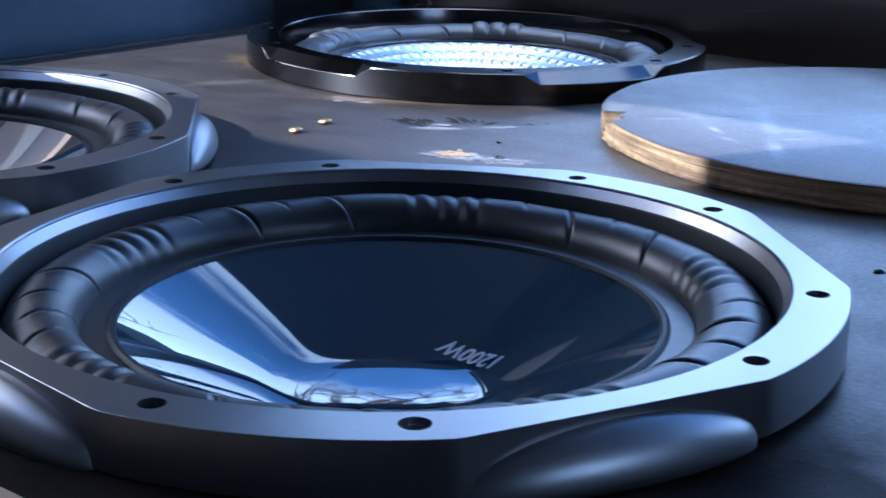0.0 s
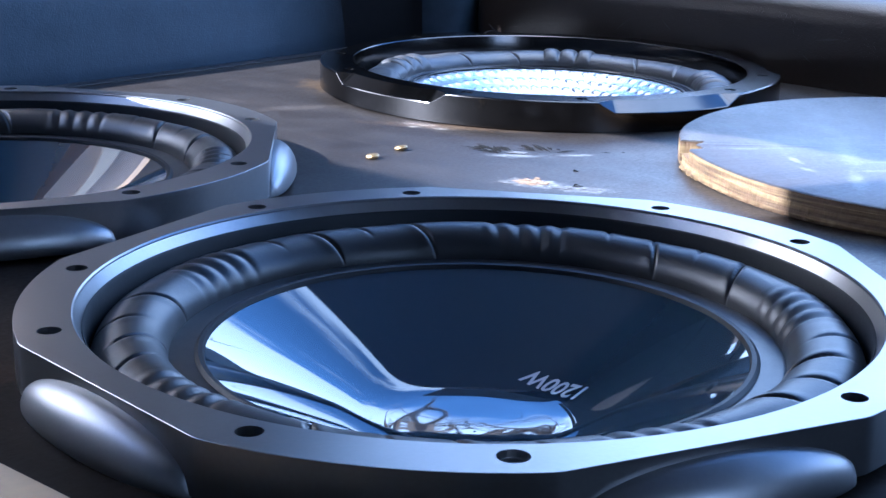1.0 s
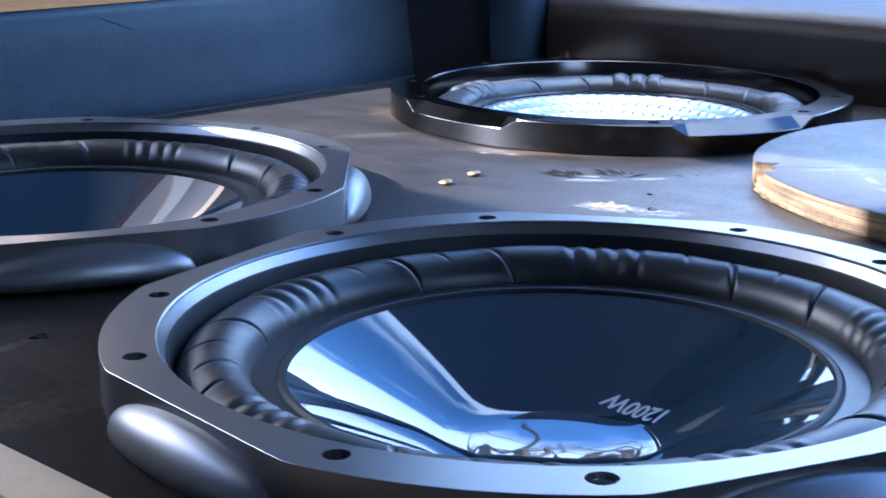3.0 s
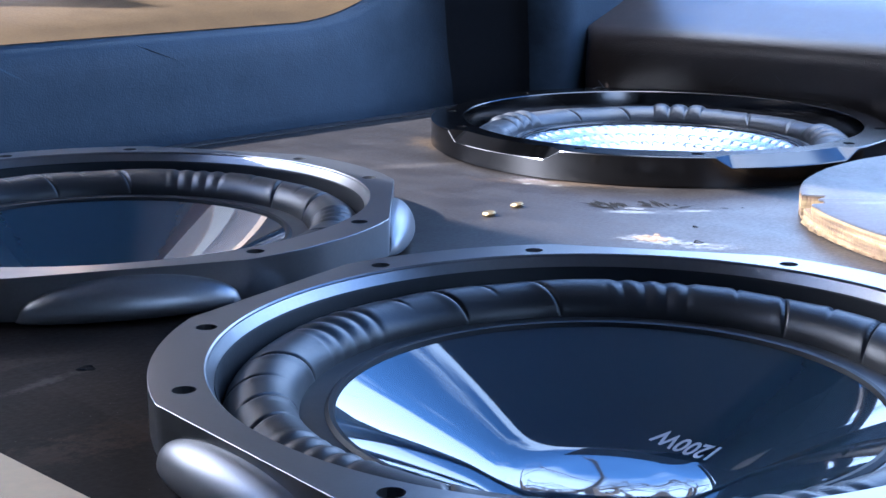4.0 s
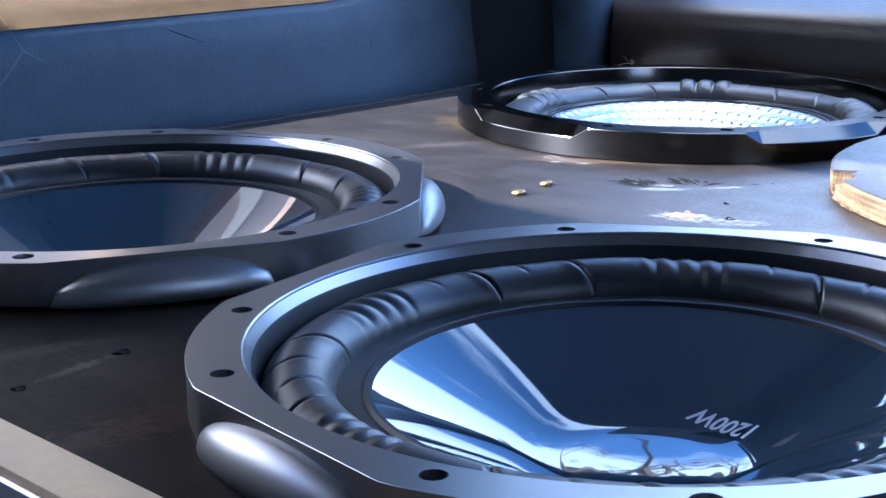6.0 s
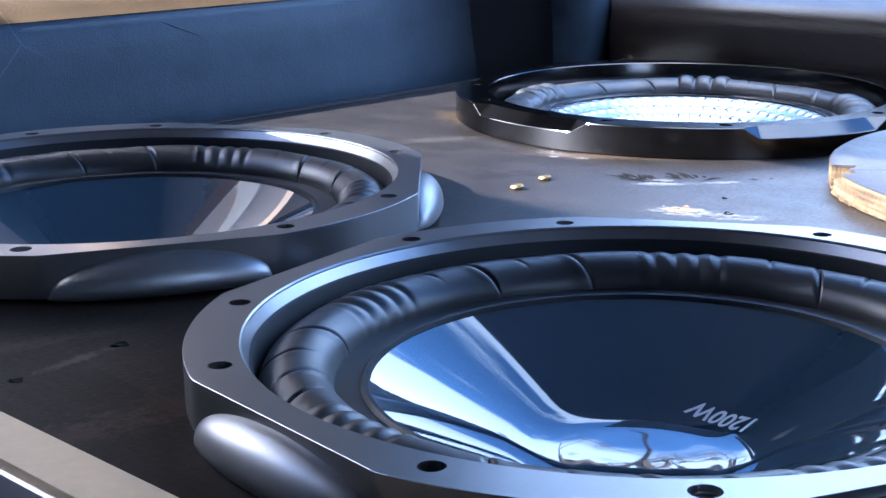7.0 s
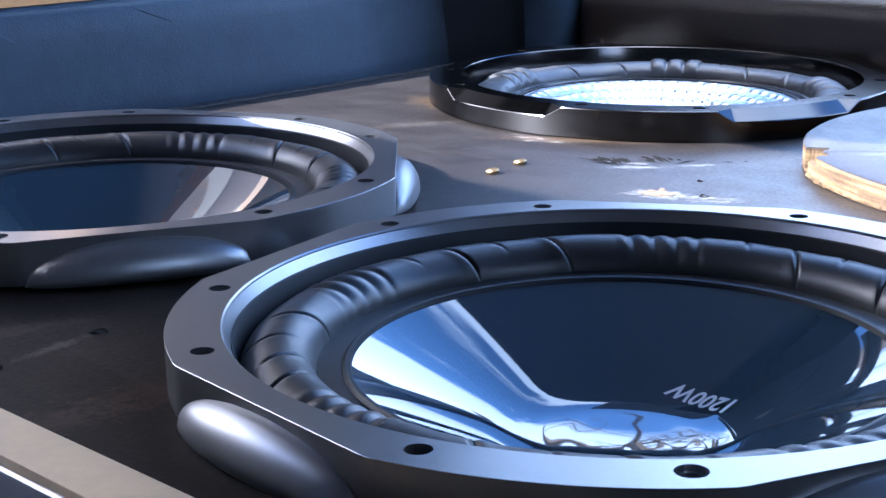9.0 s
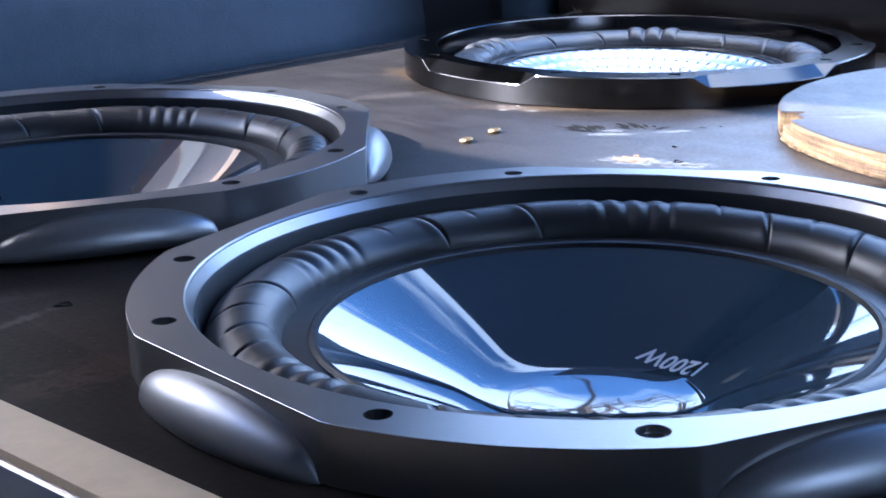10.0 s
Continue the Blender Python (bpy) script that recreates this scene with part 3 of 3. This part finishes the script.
def panel(name, first, last, material, label):
    bm = bmesh.new()
    rows = []
    for u in us[first:last + 1]:
        b = bend(u)
        low = ((-0.030, -0.20), (-0.006, -0.03), (0.000, -0.002), (-0.001, b * 0.12), (-0.004, b * 0.3), (-0.007, b * 0.5),
               (-0.0095, b * 0.7), (-0.013, b * 0.86), (-0.018, b * 0.96), (-0.025, b * 1.01))
        rows.append([(u, VW + v + panel_in(u) * (0.6 + 0.4 * ease(z / 0.04)), z) for v, z in low])
    grid(bm, rows)
    return solid(name, bm, material, label, "wall", "structure", at=BOOT, sharp=60)


panel("wall_side", 0, 249, M_BLUE_SKYLIT, "grained vinyl side panel of the car boot, blue-grey for sky light")
# this stretch is coloured near-black in place of the corner's shade
panel("wall_shade_stretch", 249, 267, M_SHADE_BLACK, "near-black stretch of the side panel standing in for corner shade")
panel("wall_corner", 267, 294, M_BLUE_SKYLIT, "vinyl corner of the side panel beside the seat, blue-grey for sky light")
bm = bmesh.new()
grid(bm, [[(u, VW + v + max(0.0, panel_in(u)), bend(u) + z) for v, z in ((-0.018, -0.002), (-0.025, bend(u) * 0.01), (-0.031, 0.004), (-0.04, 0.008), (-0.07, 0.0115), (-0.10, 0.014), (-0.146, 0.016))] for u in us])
solid("wall_shelf", bm, M_TAN_SUNLIT, "grained vinyl shelf on top of the side panel, tan for sunlight", "wall", "structure", at=BOOT, sharp=60)

# dark strip laid on the box as the shade at the panel's foot
bm = bmesh.new()
box(bm, (-0.178, -0.5445, 0.0002), (0.460, -0.5320, 0.0008), 0.0003)
solid("seam_shade_strip", bm, M_SEAT, "dark strip standing in for shade between box and side panel", "trim", "structure", at=BOOT)

seat = thing("seat_back", BOOT, "dark brown-black vinyl seat back with a smooth top", "car seat")
bm = bmesh.new()
prof = [(0.004, -0.10), (-0.001, 0.0), (-0.003, 0.02), (-0.002, 0.040), (0.000, 0.049), (0.005, 0.0555), (0.013, 0.060), (0.03, 0.066), (0.06, 0.077), (0.085, 0.086), (0.093, 0.087), (0.10, 0.082), (0.105, 0.05), (0.105, -0.10)]
rows = []
for i in range(49):
    w = i / 48
    row = []
    for a, z in prof:
        left = -0.521 - 0.9 * max(0.0, min(a, 0.09)) + 0.008 * (1 - min(1.0, i / 3)) ** 2
        soft = 0.010 * (1 - min(1.0, i / 3)) ** 2
        row.append((0.622 + a + soft, left + (0.62 - left) * w ** 1.6, z + 0.006 * ease(w * 2) * (z > 0.03)))
    rows.append(row)
vs = grid(bm, rows)
bm.faces.new(vs[0])
bm.faces.new(list(reversed(vs[-1])))
part("back_pad", bm, M_SEAT, seat, "dark grained vinyl pad", sharp=60)
bm = bmesh.new()
box(bm, (0.735, -0.50, -0.10), (0.80, 0.62, 0.085), 0.015)
part("seat_hinge_cover", bm, M_BLACK, seat, "black plastic cover behind the pad")

# sill at the open end
bm = bmesh.new()
box(bm, (-0.2025, -0.9, -0.02), (-0.1815, 0.9, 0.0015), 0.001)
solid("sill_strip", bm, M_SILL, "tan plastic sill strip along the boot edge", "sill", "structure", at=BOOT)
bm = bmesh.new()
box(bm, (-0.2065, -0.9, -0.02), (-0.2028, 0.9, -0.0005), 0.0012)
solid("sill_trim", bm, M_CHROME, "bright metal bead along the sill", "trim", "structure", at=BOOT)
bm = bmesh.new()
box(bm, (-0.36, -0.95, -0.30), (-0.2068, 0.95, -0.012), 0.01)
solid("sill_bumper", bm, M_BLACK, "black plastic bumper top below the sill", "sill", "structure", at=BOOT)


def shell(name, lo, hi, material, label, kind="structure"):
    bm = bmesh.new()
    box(bm, lo, hi)
    return solid(name, bm, material, label, "wall", kind, at=BOOT, smooth=False)


ZR = 0.62             # roof lining
shell("ceiling", (-0.37, -0.470, ZR), (0.495, 1.20, ZR + 0.05), M_LINER, "pale grey-blue roof lining of the car")
# dark strip added so that the left cone mirrors less light
shell("ceiling_dark_strip", (-0.37, -0.80, ZR - 0.004), (0.495, -0.471, ZR + 0.05), M_BLACK, "unseen dark strip added to darken the left cone's reflection")
# unseen tailgate, tilted and lengthened to pass the sun and cover sky
bm = bmesh.new()
box(bm, (-1.15, -0.80, 0), (0.0, 1.0, 0.05), 0.01)
solid("tailgate", bm, M_BLACK, "unseen raised tailgate with dark lining, tilted to clear the sun", "tailgate", "structure", at=BOOT @ pose(-0.38, 0, ZR + 0.02, 0, 43, 0))
# unseen car side: panels set to block sun and tint reflections
shell("wall_side_lower", (-0.75, -0.74, -0.60), (2.4, -0.690, 0.094), M_BLACK, "dark lower side wall of the car")
shell("pillar_rear", (-0.105, -0.74, 0.095), (0.129, -0.695, 0.14), M_TRIM, "unseen low beige panel of the car side, set to shape light")
shell("quarter_panel", (-0.95, -0.74, 0.095), (-0.106, -0.695, 0.13), M_TRIM, "unseen beige quarter panel, its height set for the light")
shell("pillar_quarter", (0.06, -0.74, 0.425), (0.244, -0.695, ZR - 0.001), M_PILLAR, "unseen beige upper panel added to tint reflections and stop sun")


def plate(name, outline, v0, v1, material, label):
    """An upright plate of the car's side from its outline in (u, z)."""
    bm = bmesh.new()
    a = [bm.verts.new((u, v0, z)) for u, z in outline]
    b = [bm.verts.new((u, v1, z)) for u, z in outline]
    bm.faces.new(a)
    bm.faces.new(list(reversed(b)))
    n = len(a)
    for i in range(n):
        bm.faces.new((a[i], b[i], b[(i + 1) % n], a[(i + 1) % n]))
    return solid(name, bm, material, label, "wall", "structure", at=BOOT, smooth=False)


# added plate: its lower edge ends the sky that the cone mirrors
plate("sky_cut_plate", [(0.496, 0.701), (0.80, 0.701), (1.02, 0.98), (1.02, 1.30), (0.496, 1.30)], -0.71, -0.69, M_BLACK, "unseen dark plate added to bound the sky mirrored in the cone")
shell("pillar_middle", (0.222, -0.74, 0.095), (0.505, -0.695, 0.40), M_BROWN, "unseen brown panel added for the tone mirrored in the rings")
shell("pillar_upper", (0.2445, -0.74, 0.401), (0.505, -0.695, 0.70), M_BLACK, "unseen dark upper panel added to darken reflections")
plate("pillar_edge", [(0.5055, 0.361), (0.658, 0.361), (0.5085, 0.70), (0.5055, 0.70)], -0.702, -0.692, M_BLACK, "dark leaning edge of the rear pillar")
plate("window_frame", [(0.725, 0.2605), (0.747, 0.2605), (0.572, 0.635), (0.554, 0.625)], -0.702, -0.692, M_BLACK, "dark leaning window frame of the rear door")
# unseen pale wall added for the tone that the rings mirror
bm = bmesh.new()
box(bm, (3.0, -7.3, -0.949), (5.4, -7.0, 5.2))
solid("wall_outside", bm, M_MIRRORED_WALL, "unseen pale wall added for the tone mirrored in the loudspeakers", "wall", "structure", at=BOOT, smooth=False)
shell("door_trim_rear", (0.5055, -0.741, 0.0945), (0.705, -0.694, 0.36), M_BLACK, "unseen dark panel added to hide sky mirrored in the cone")
shell("door_trim", (0.7055, -0.74, 0.0945), (1.749, -0.695, 0.26), M_BLACK, "unseen dark panel added to block low window light")
# more added wall, mirrored in the left cone
for lo, hi in ((0.3, 1.40), (1.401, 2.95)):
    bm = bmesh.new()
    box(bm, (lo, -7.3, -0.949), (hi, -7.0, 9.0))
    solid("wall_mirrored", bm, M_MIRRORED_WALL, "unseen pale wall added for the tone mirrored in the loudspeakers", "wall", "structure", at=BOOT, smooth=False)
# cream strips added as the streaks mirrored there
for lo, hi in ((1.05, 1.32), (2.25, 2.95)):
    bm = bmesh.new()
    box(bm, (lo, -6.99, -0.949), (hi, -6.90, 8.6))
    solid("strip_mirrored", bm, M_CREAM, "unseen cream strip added for streaks mirrored in the left cone", "trim", "structure", at=BOOT, smooth=False)
shell("pillar_front", (1.75, -0.74, 0.095), (1.85, -0.695, ZR - 0.001), M_BLACK, "dark front pillar of the car")
# unseen panels added to cut the sun down to its patch on the box
bm = bmesh.new()
box(bm, (-0.83, -1.159, -0.949), (-0.80, -0.553, 0.825))
solid("wall_sun_block_low", bm, M_DARKWALL, "unseen dark grey low panel added behind the car to block sun", "wall", "structure", at=BOOT, smooth=False)
bm = bmesh.new()
box(bm, (-0.829, -0.556, -0.949), (-0.801, 1.4, 2.2))
box(bm, (-0.829, -3.2, -0.949), (-0.801, -1.156, 0.98))
solid("wall_sun_block_tall", bm, M_DARKWALL, "unseen dark grey tall panel added behind the car to block sun", "wall", "structure", at=BOOT, smooth=False)


def bare_tree(m, seed):
    """A leafless tree: a tapered trunk that forks into limbs and twigs."""
    tree = thing("tree", m, "leafless tree with dark bark beside the road", "tree")
    rnd = random.Random(seed)

    def limb(bm, a, d, length, r, depth):
        for i in range(3):
            b = a + d * (length / 3)
            side = d.orthogonal().normalized()
            up = d.cross(side)
            r2 = r * 0.80
            rows = [[p + (side * math.cos(t) + up * math.sin(t)) * q for t in (0, 1.257, 2.513, 3.770, 5.027)] for p, q in ((a, r), (b, r2))]
            grid(bm, rows, close_v=True)
            a, r = b, r2
            d = (d + Vector((rnd.gauss(0, 0.13), rnd.gauss(0, 0.13), rnd.gauss(0.05, 0.08)))).normalized()
            if depth:
                k = (d + Vector((rnd.gauss(0, 0.6), rnd.gauss(0, 0.6), rnd.gauss(0.1, 0.35)))).normalized()
                limb(bm, a, k, length * rnd.uniform(0.50, 0.72), r * 0.62, depth - 1)

    bm = bmesh.new()
    limb(bm, Vector((0, 0, -0.05)), Vector((0, 0, 1)), 2.6, 0.17, 0)
    part("trunk", bm, M_BARK, tree)
    bm = bmesh.new()
    for i in range(5):
        a = 1.257 * i + rnd.uniform(-0.3, 0.3)
        limb(bm, Vector((0, 0, 2.45)), Vector((math.cos(a) * 0.32, math.sin(a) * 0.32, 0.9)).normalized(), 1.5, 0.075, 3)
    part("crown", bm, M_BARK, tree, "bare limbs and twigs")
    return tree


def out_there(az, dist, turn):
    """A pose on the ground at a bearing and distance from the boot, facing back with a turn."""
    return pose(dist * math.cos(radians(az)), dist * math.sin(radians(az)), -0.949, 0, 0, az - 90 + turn)


bare_tree(out_there(83.5, 7.0, 0), 4)

# far side, unseen: the gap between panels is placed to light the boot
shell("wall_far_lower", (-1.09, 1.10, -0.60), (2.4, 1.15, 0.20), M_BLACK, "dark far side wall of the car")
shell("pillar_far_rear", (-1.09, 1.10, 0.201), (-0.40, 1.15, 0.90), M_BLACK, "unseen dark far rear panel added to limit side light")
shell("pillar_far_middle", (0.02, 1.10, 0.201), (1.3, 1.15, ZR - 0.001), M_BLACK, "unseen dark far middle panel added to limit side light")
# wall added to keep low front sky off the side panel
shell("wall_bulkhead", (1.25, -0.689, -0.60), (1.30, 1.099, 0.25), M_BLACK, "unseen dark wall added across the cabin to block low sky")
shell("wall_front", (2.35, -0.689, -0.60), (2.4, 1.099, 0.08), M_BLACK, "dark dashboard wall of the car")
shell("floor", (-0.16, -0.689, -0.62), (2.34, 1.099, -0.57), M_BLACK, "dark car floor")
bm = bmesh.new()
bmesh.ops.create_grid(bm, x_segments=1, y_segments=1, size=400, matrix=Matrix.Translation((0, 0, -0.95)))
solid("ground", bm, M_GROUND, "grey asphalt ground outside the car", "ground", "structure", smooth=False)

# ---------------- small things on the box ----------------
def tee_nut(x, y, lean):
    s = thing("screw", pose(x, y, 0.0, lean, lean * 0.5, 40 * lean), "small brassy screw head sticking up from the box top", "screw", "screws on the box")
    bm = bmesh.new()
    cylinder(bm, 0.0016, -0.004, 0.0010, 12)
    part("shank", bm, M_SCREW, s)
    bm = bmesh.new()
    cylinder(bm, 0.0036, 0.0006, 0.0016, 20, r1=0.0040)
    cylinder(bm, 0.0040, 0.0016, 0.0025, 20, r1=0.0033)
    part("head", bm, M_SCREW, s)
    return s


tee_nut(-0.0310, 0.3068, 6)
tee_nut(-0.0141, 0.3305, -8)


def pin_hole(x, y, r):
    bm = bmesh.new()
    # nothing is bored; the dark inside the hole is put into the colour
    ring_grid(bm, 24, lambda th: [(r * 1.35 * (1 + 0.25 * math.sin(3 * th)), 0.0001), (r * 1.1, 0.0004 + 0.0003 * math.sin(2 * th)), (r * 0.85, 0.00015), (0.0003, 0.0001)])
    solid("screw_hole", bm, M_HOLE, "small screw hole with a raised burr on the box top, its depth coloured dark", "screw hole", group="holes in the box top", at=pose(x, y, 0, 0, 0, x * 900))


for x, y, r in ((0.0790, 0.2810, 0.0016), (0.0745, 0.2455, 0.0026), (-0.1935, 0.0330, 0.0034), (-0.2215, -0.0070, 0.0028), (0.2010, 0.0420, 0.0026)):
    pin_hole(x, y, r * 0.72)


def ragged(bm, cx, cy, a, b, n, z, rnd):
    o1, o2 = rnd.random() * 50, rnd.random() * 50
    edge = []
    for i in range(n):
        th = 2 * math.pi * i / n
        r = 1 + 0.5 * noise.noise((math.cos(th) * 1.6 + o1, math.sin(th) * 1.6, o2)) + 0.45 * noise.noise((math.cos(th) * 7 + o2, math.sin(th) * 7, o1))
        edge.append(bm.verts.new((cx + a * r * math.cos(th), cy + b * r * math.sin(th), z)))
    bm.faces.new(edge)


def patch_cluster(name, x, y, lx, ly, turn, material, label, seed, count, spread):
    """One ragged patch, and crumbs of the same kind strewn round it."""
    rnd = random.Random(seed)
    bm = bmesh.new()
    ragged(bm, 0, 0, lx, ly, 72, 0.0003, rnd)
    solid(name, bm, material, label, "scuff", group="scuffs on the box top", at=pose(x, y, 0, 0, 0, turn), smooth=False)
    bm = bmesh.new()
    for i in range(count):
        k = rnd.uniform(0.04, 0.25)
        ragged(bm, rnd.gauss(0, lx * spread), rnd.gauss(0, ly * spread * 1.6), lx * k, ly * k * 1.5, 14, 0.0005 + 0.00002 * i, rnd)
    solid("scuff_specks", bm, material, "specks strewn round a scuff on the box top", "specks", "stuff", at=pose(x, y, 0, 0, 0, turn), smooth=False)


patch_cluster("bare_patch", 0.0505, 0.2520, 0.0085, 0.0060, -30, M_WOODCHIP, "cream bare wood patch where the film has chipped", 1, 5, 0.9)
patch_cluster("scuff_patch", 0.0390, 0.2520, 0.0050, 0.0030, -20, M_GREYCHIP, "chalky white scuff beside the bare patch", 2, 7, 1.2)
patch_cluster("scuff_patch", 0.0660, 0.2400, 0.0070, 0.0026, -30, M_GREYCHIP, "chalky white scuff trailing from the bare patch", 7, 8, 1.4)
patch_cluster("scuff_patch", 0.0800, 0.2370, 0.0060, 0.0026, -8, M_GREYCHIP, "chalky white scuff round a screw hole", 5, 12, 1.8)
patch_cluster("scuff_patch", 0.0530, 0.3270, 0.0060, 0.0030, -4, M_GREYCHIP, "chalky white scuff under the scratches", 9, 6, 1.8)


def stroke(bm, x0, y0, x1, y1, w, z=0.0009):
    """A narrow gouge, pointed at both ends."""
    d = Vector((x1 - x0, y1 - y0, 0))
    n = Vector((-d.y, d.x, 0)).normalized() * w
    a, b = Vector((x0, y0, 0.0002)), Vector((x1, y1, 0.0002))
    m = (a + b) / 2 + Vector((0, 0, z))
    q = [bm.verts.new(p) for p in (a, m - n, b, m + n)]
    bm.faces.new(q)


bm = bmesh.new()
rnd = random.Random(11)
for cx, cy, k in ((0.040, 0.338, 9), (0.068, 0.338, 6)):
    for i in range(k):
        x = cx - 0.011 + 0.022 * (i + 0.5) / k + rnd.uniform(-0.0015, 0.0015)
        a = radians(rnd.uniform(100, 118))
        l = rnd.uniform(0.007, 0.013) * (1.15 - abs(2 * (i + 0.5) / k - 1))
        y = cy - 0.35 * (x - cx) + rnd.uniform(-0.005, 0.005)
        stroke(bm, x - math.cos(a) * l, y - math.sin(a) * l, x + math.cos(a) * l, y + math.sin(a) * l, rnd.uniform(0.0010, 0.0023), 0.0002)
for x0, y0, x1, y1 in ((0.020, 0.346, 0.041, 0.329), (0.024, 0.336, 0.046, 0.324), (0.074, 0.327, 0.088, 0.336), (0.054, 0.340, 0.066, 0.330), (0.101, 0.330, 0.107, 0.328), (0.113, 0.331, 0.116, 0.330)):
    stroke(bm, x0, y0, x1, y1, 0.0011, 0.0002)
tagged(solid("scratch_marks", bm, M_SCRATCH, "cluster of dark scratches gouged into the box top", "scratches", smooth=False), kind="stuff")

# pale scratches on the vinyl of the seat back
bm = bmesh.new()
for v0, z0, dv, dz, w in ((-0.470, 0.049, 0.020, 0.003, 0.00035), (-0.455, 0.0405, 0.012, 0.002, 0.0003), (-0.330, 0.051, 0.003, 0.006, 0.0005), (-0.352, 0.036, -0.016, -0.013, 0.00025),
                          (-0.325, 0.038, 0.012, -0.010, 0.00025), (-0.190, 0.035, 0.022, 0.003, 0.0005), (-0.170, 0.040, 0.002, 0.008, 0.0003), (-0.200, 0.024, 0.010, -0.007, 0.0003),
                          (-0.400, 0.047, 0.030, -0.001, 0.0002), (-0.270, 0.046, 0.022, -0.002, 0.0002)):
    p = [bm.verts.new((0.6183 + 0.0006 * (k == 0), v0 + dv * f, z0 + dz * f + e * w)) for k, f, e in ((0, 0.0, 0), (1, 0.5, 1), (0, 1.0, 0), (1, 0.5, -1))]
    bm.faces.new(p)
tagged(solid("seat_scratches", bm, M_GREYCHIP, "thin pale scratches in the dark seat vinyl", "scratches", at=BOOT, smooth=False), kind="stuff")

# a hair caught under a screw of the far ring
hair = bpy.data.curves.new("hair", 'CURVE')
hair.dimensions, hair.bevel_depth, hair.bevel_resolution = '3D', 0.00022, 1
for pts in (((0.0790, 0.6970, 0.0195), (0.0755, 0.6965, 0.0215), (0.0725, 0.6960, 0.0250), (0.0705, 0.6960, 0.0270)), ((0.0755, 0.6965, 0.0215), (0.0710, 0.6960, 0.0215), (0.0670, 0.6955, 0.0200))):
    sp = hair.splines.new('POLY')
    sp.points.add(len(pts) - 1)
    for q, co in zip(sp.points, pts):
        q.co = (*co, 1)
hair.materials.append(M_BLACK)
tagged(new("hair", hair), "thin dark thread caught on the black loudspeaker frame", "thread")

# an old crease across the side panel's upper edge
crease = bpy.data.curves.new("panel_crease", 'CURVE')
crease.dimensions, crease.bevel_depth, crease.bevel_resolution = '3D', 0.00026, 1
sp = crease.splines.new('POLY')
line = ((0.166, -0.0170, 0.0805), (0.172, -0.0118, 0.0776), (0.181, -0.0048, 0.0735), (0.190, -0.0016, 0.0695), (0.200, 0.0008, 0.0655), (0.209, 0.0018, 0.0620), (0.219, 0.0032, 0.0580))
sp.points.add(len(line) - 1)
for q, (u, v, z), thick in zip(sp.points, line, (0.3, 0.8, 1.0, 0.8, 1.1, 0.8, 0.3)):
    q.co, q.radius = (*(BOOT @ Vector((u, VW + v - 0.0125, z))), 1), thick
crease.materials.append(M_BLACK)
tagged(new("panel_crease", crease), "dark crease scratched across the vinyl side panel", "crease", kind="stuff")
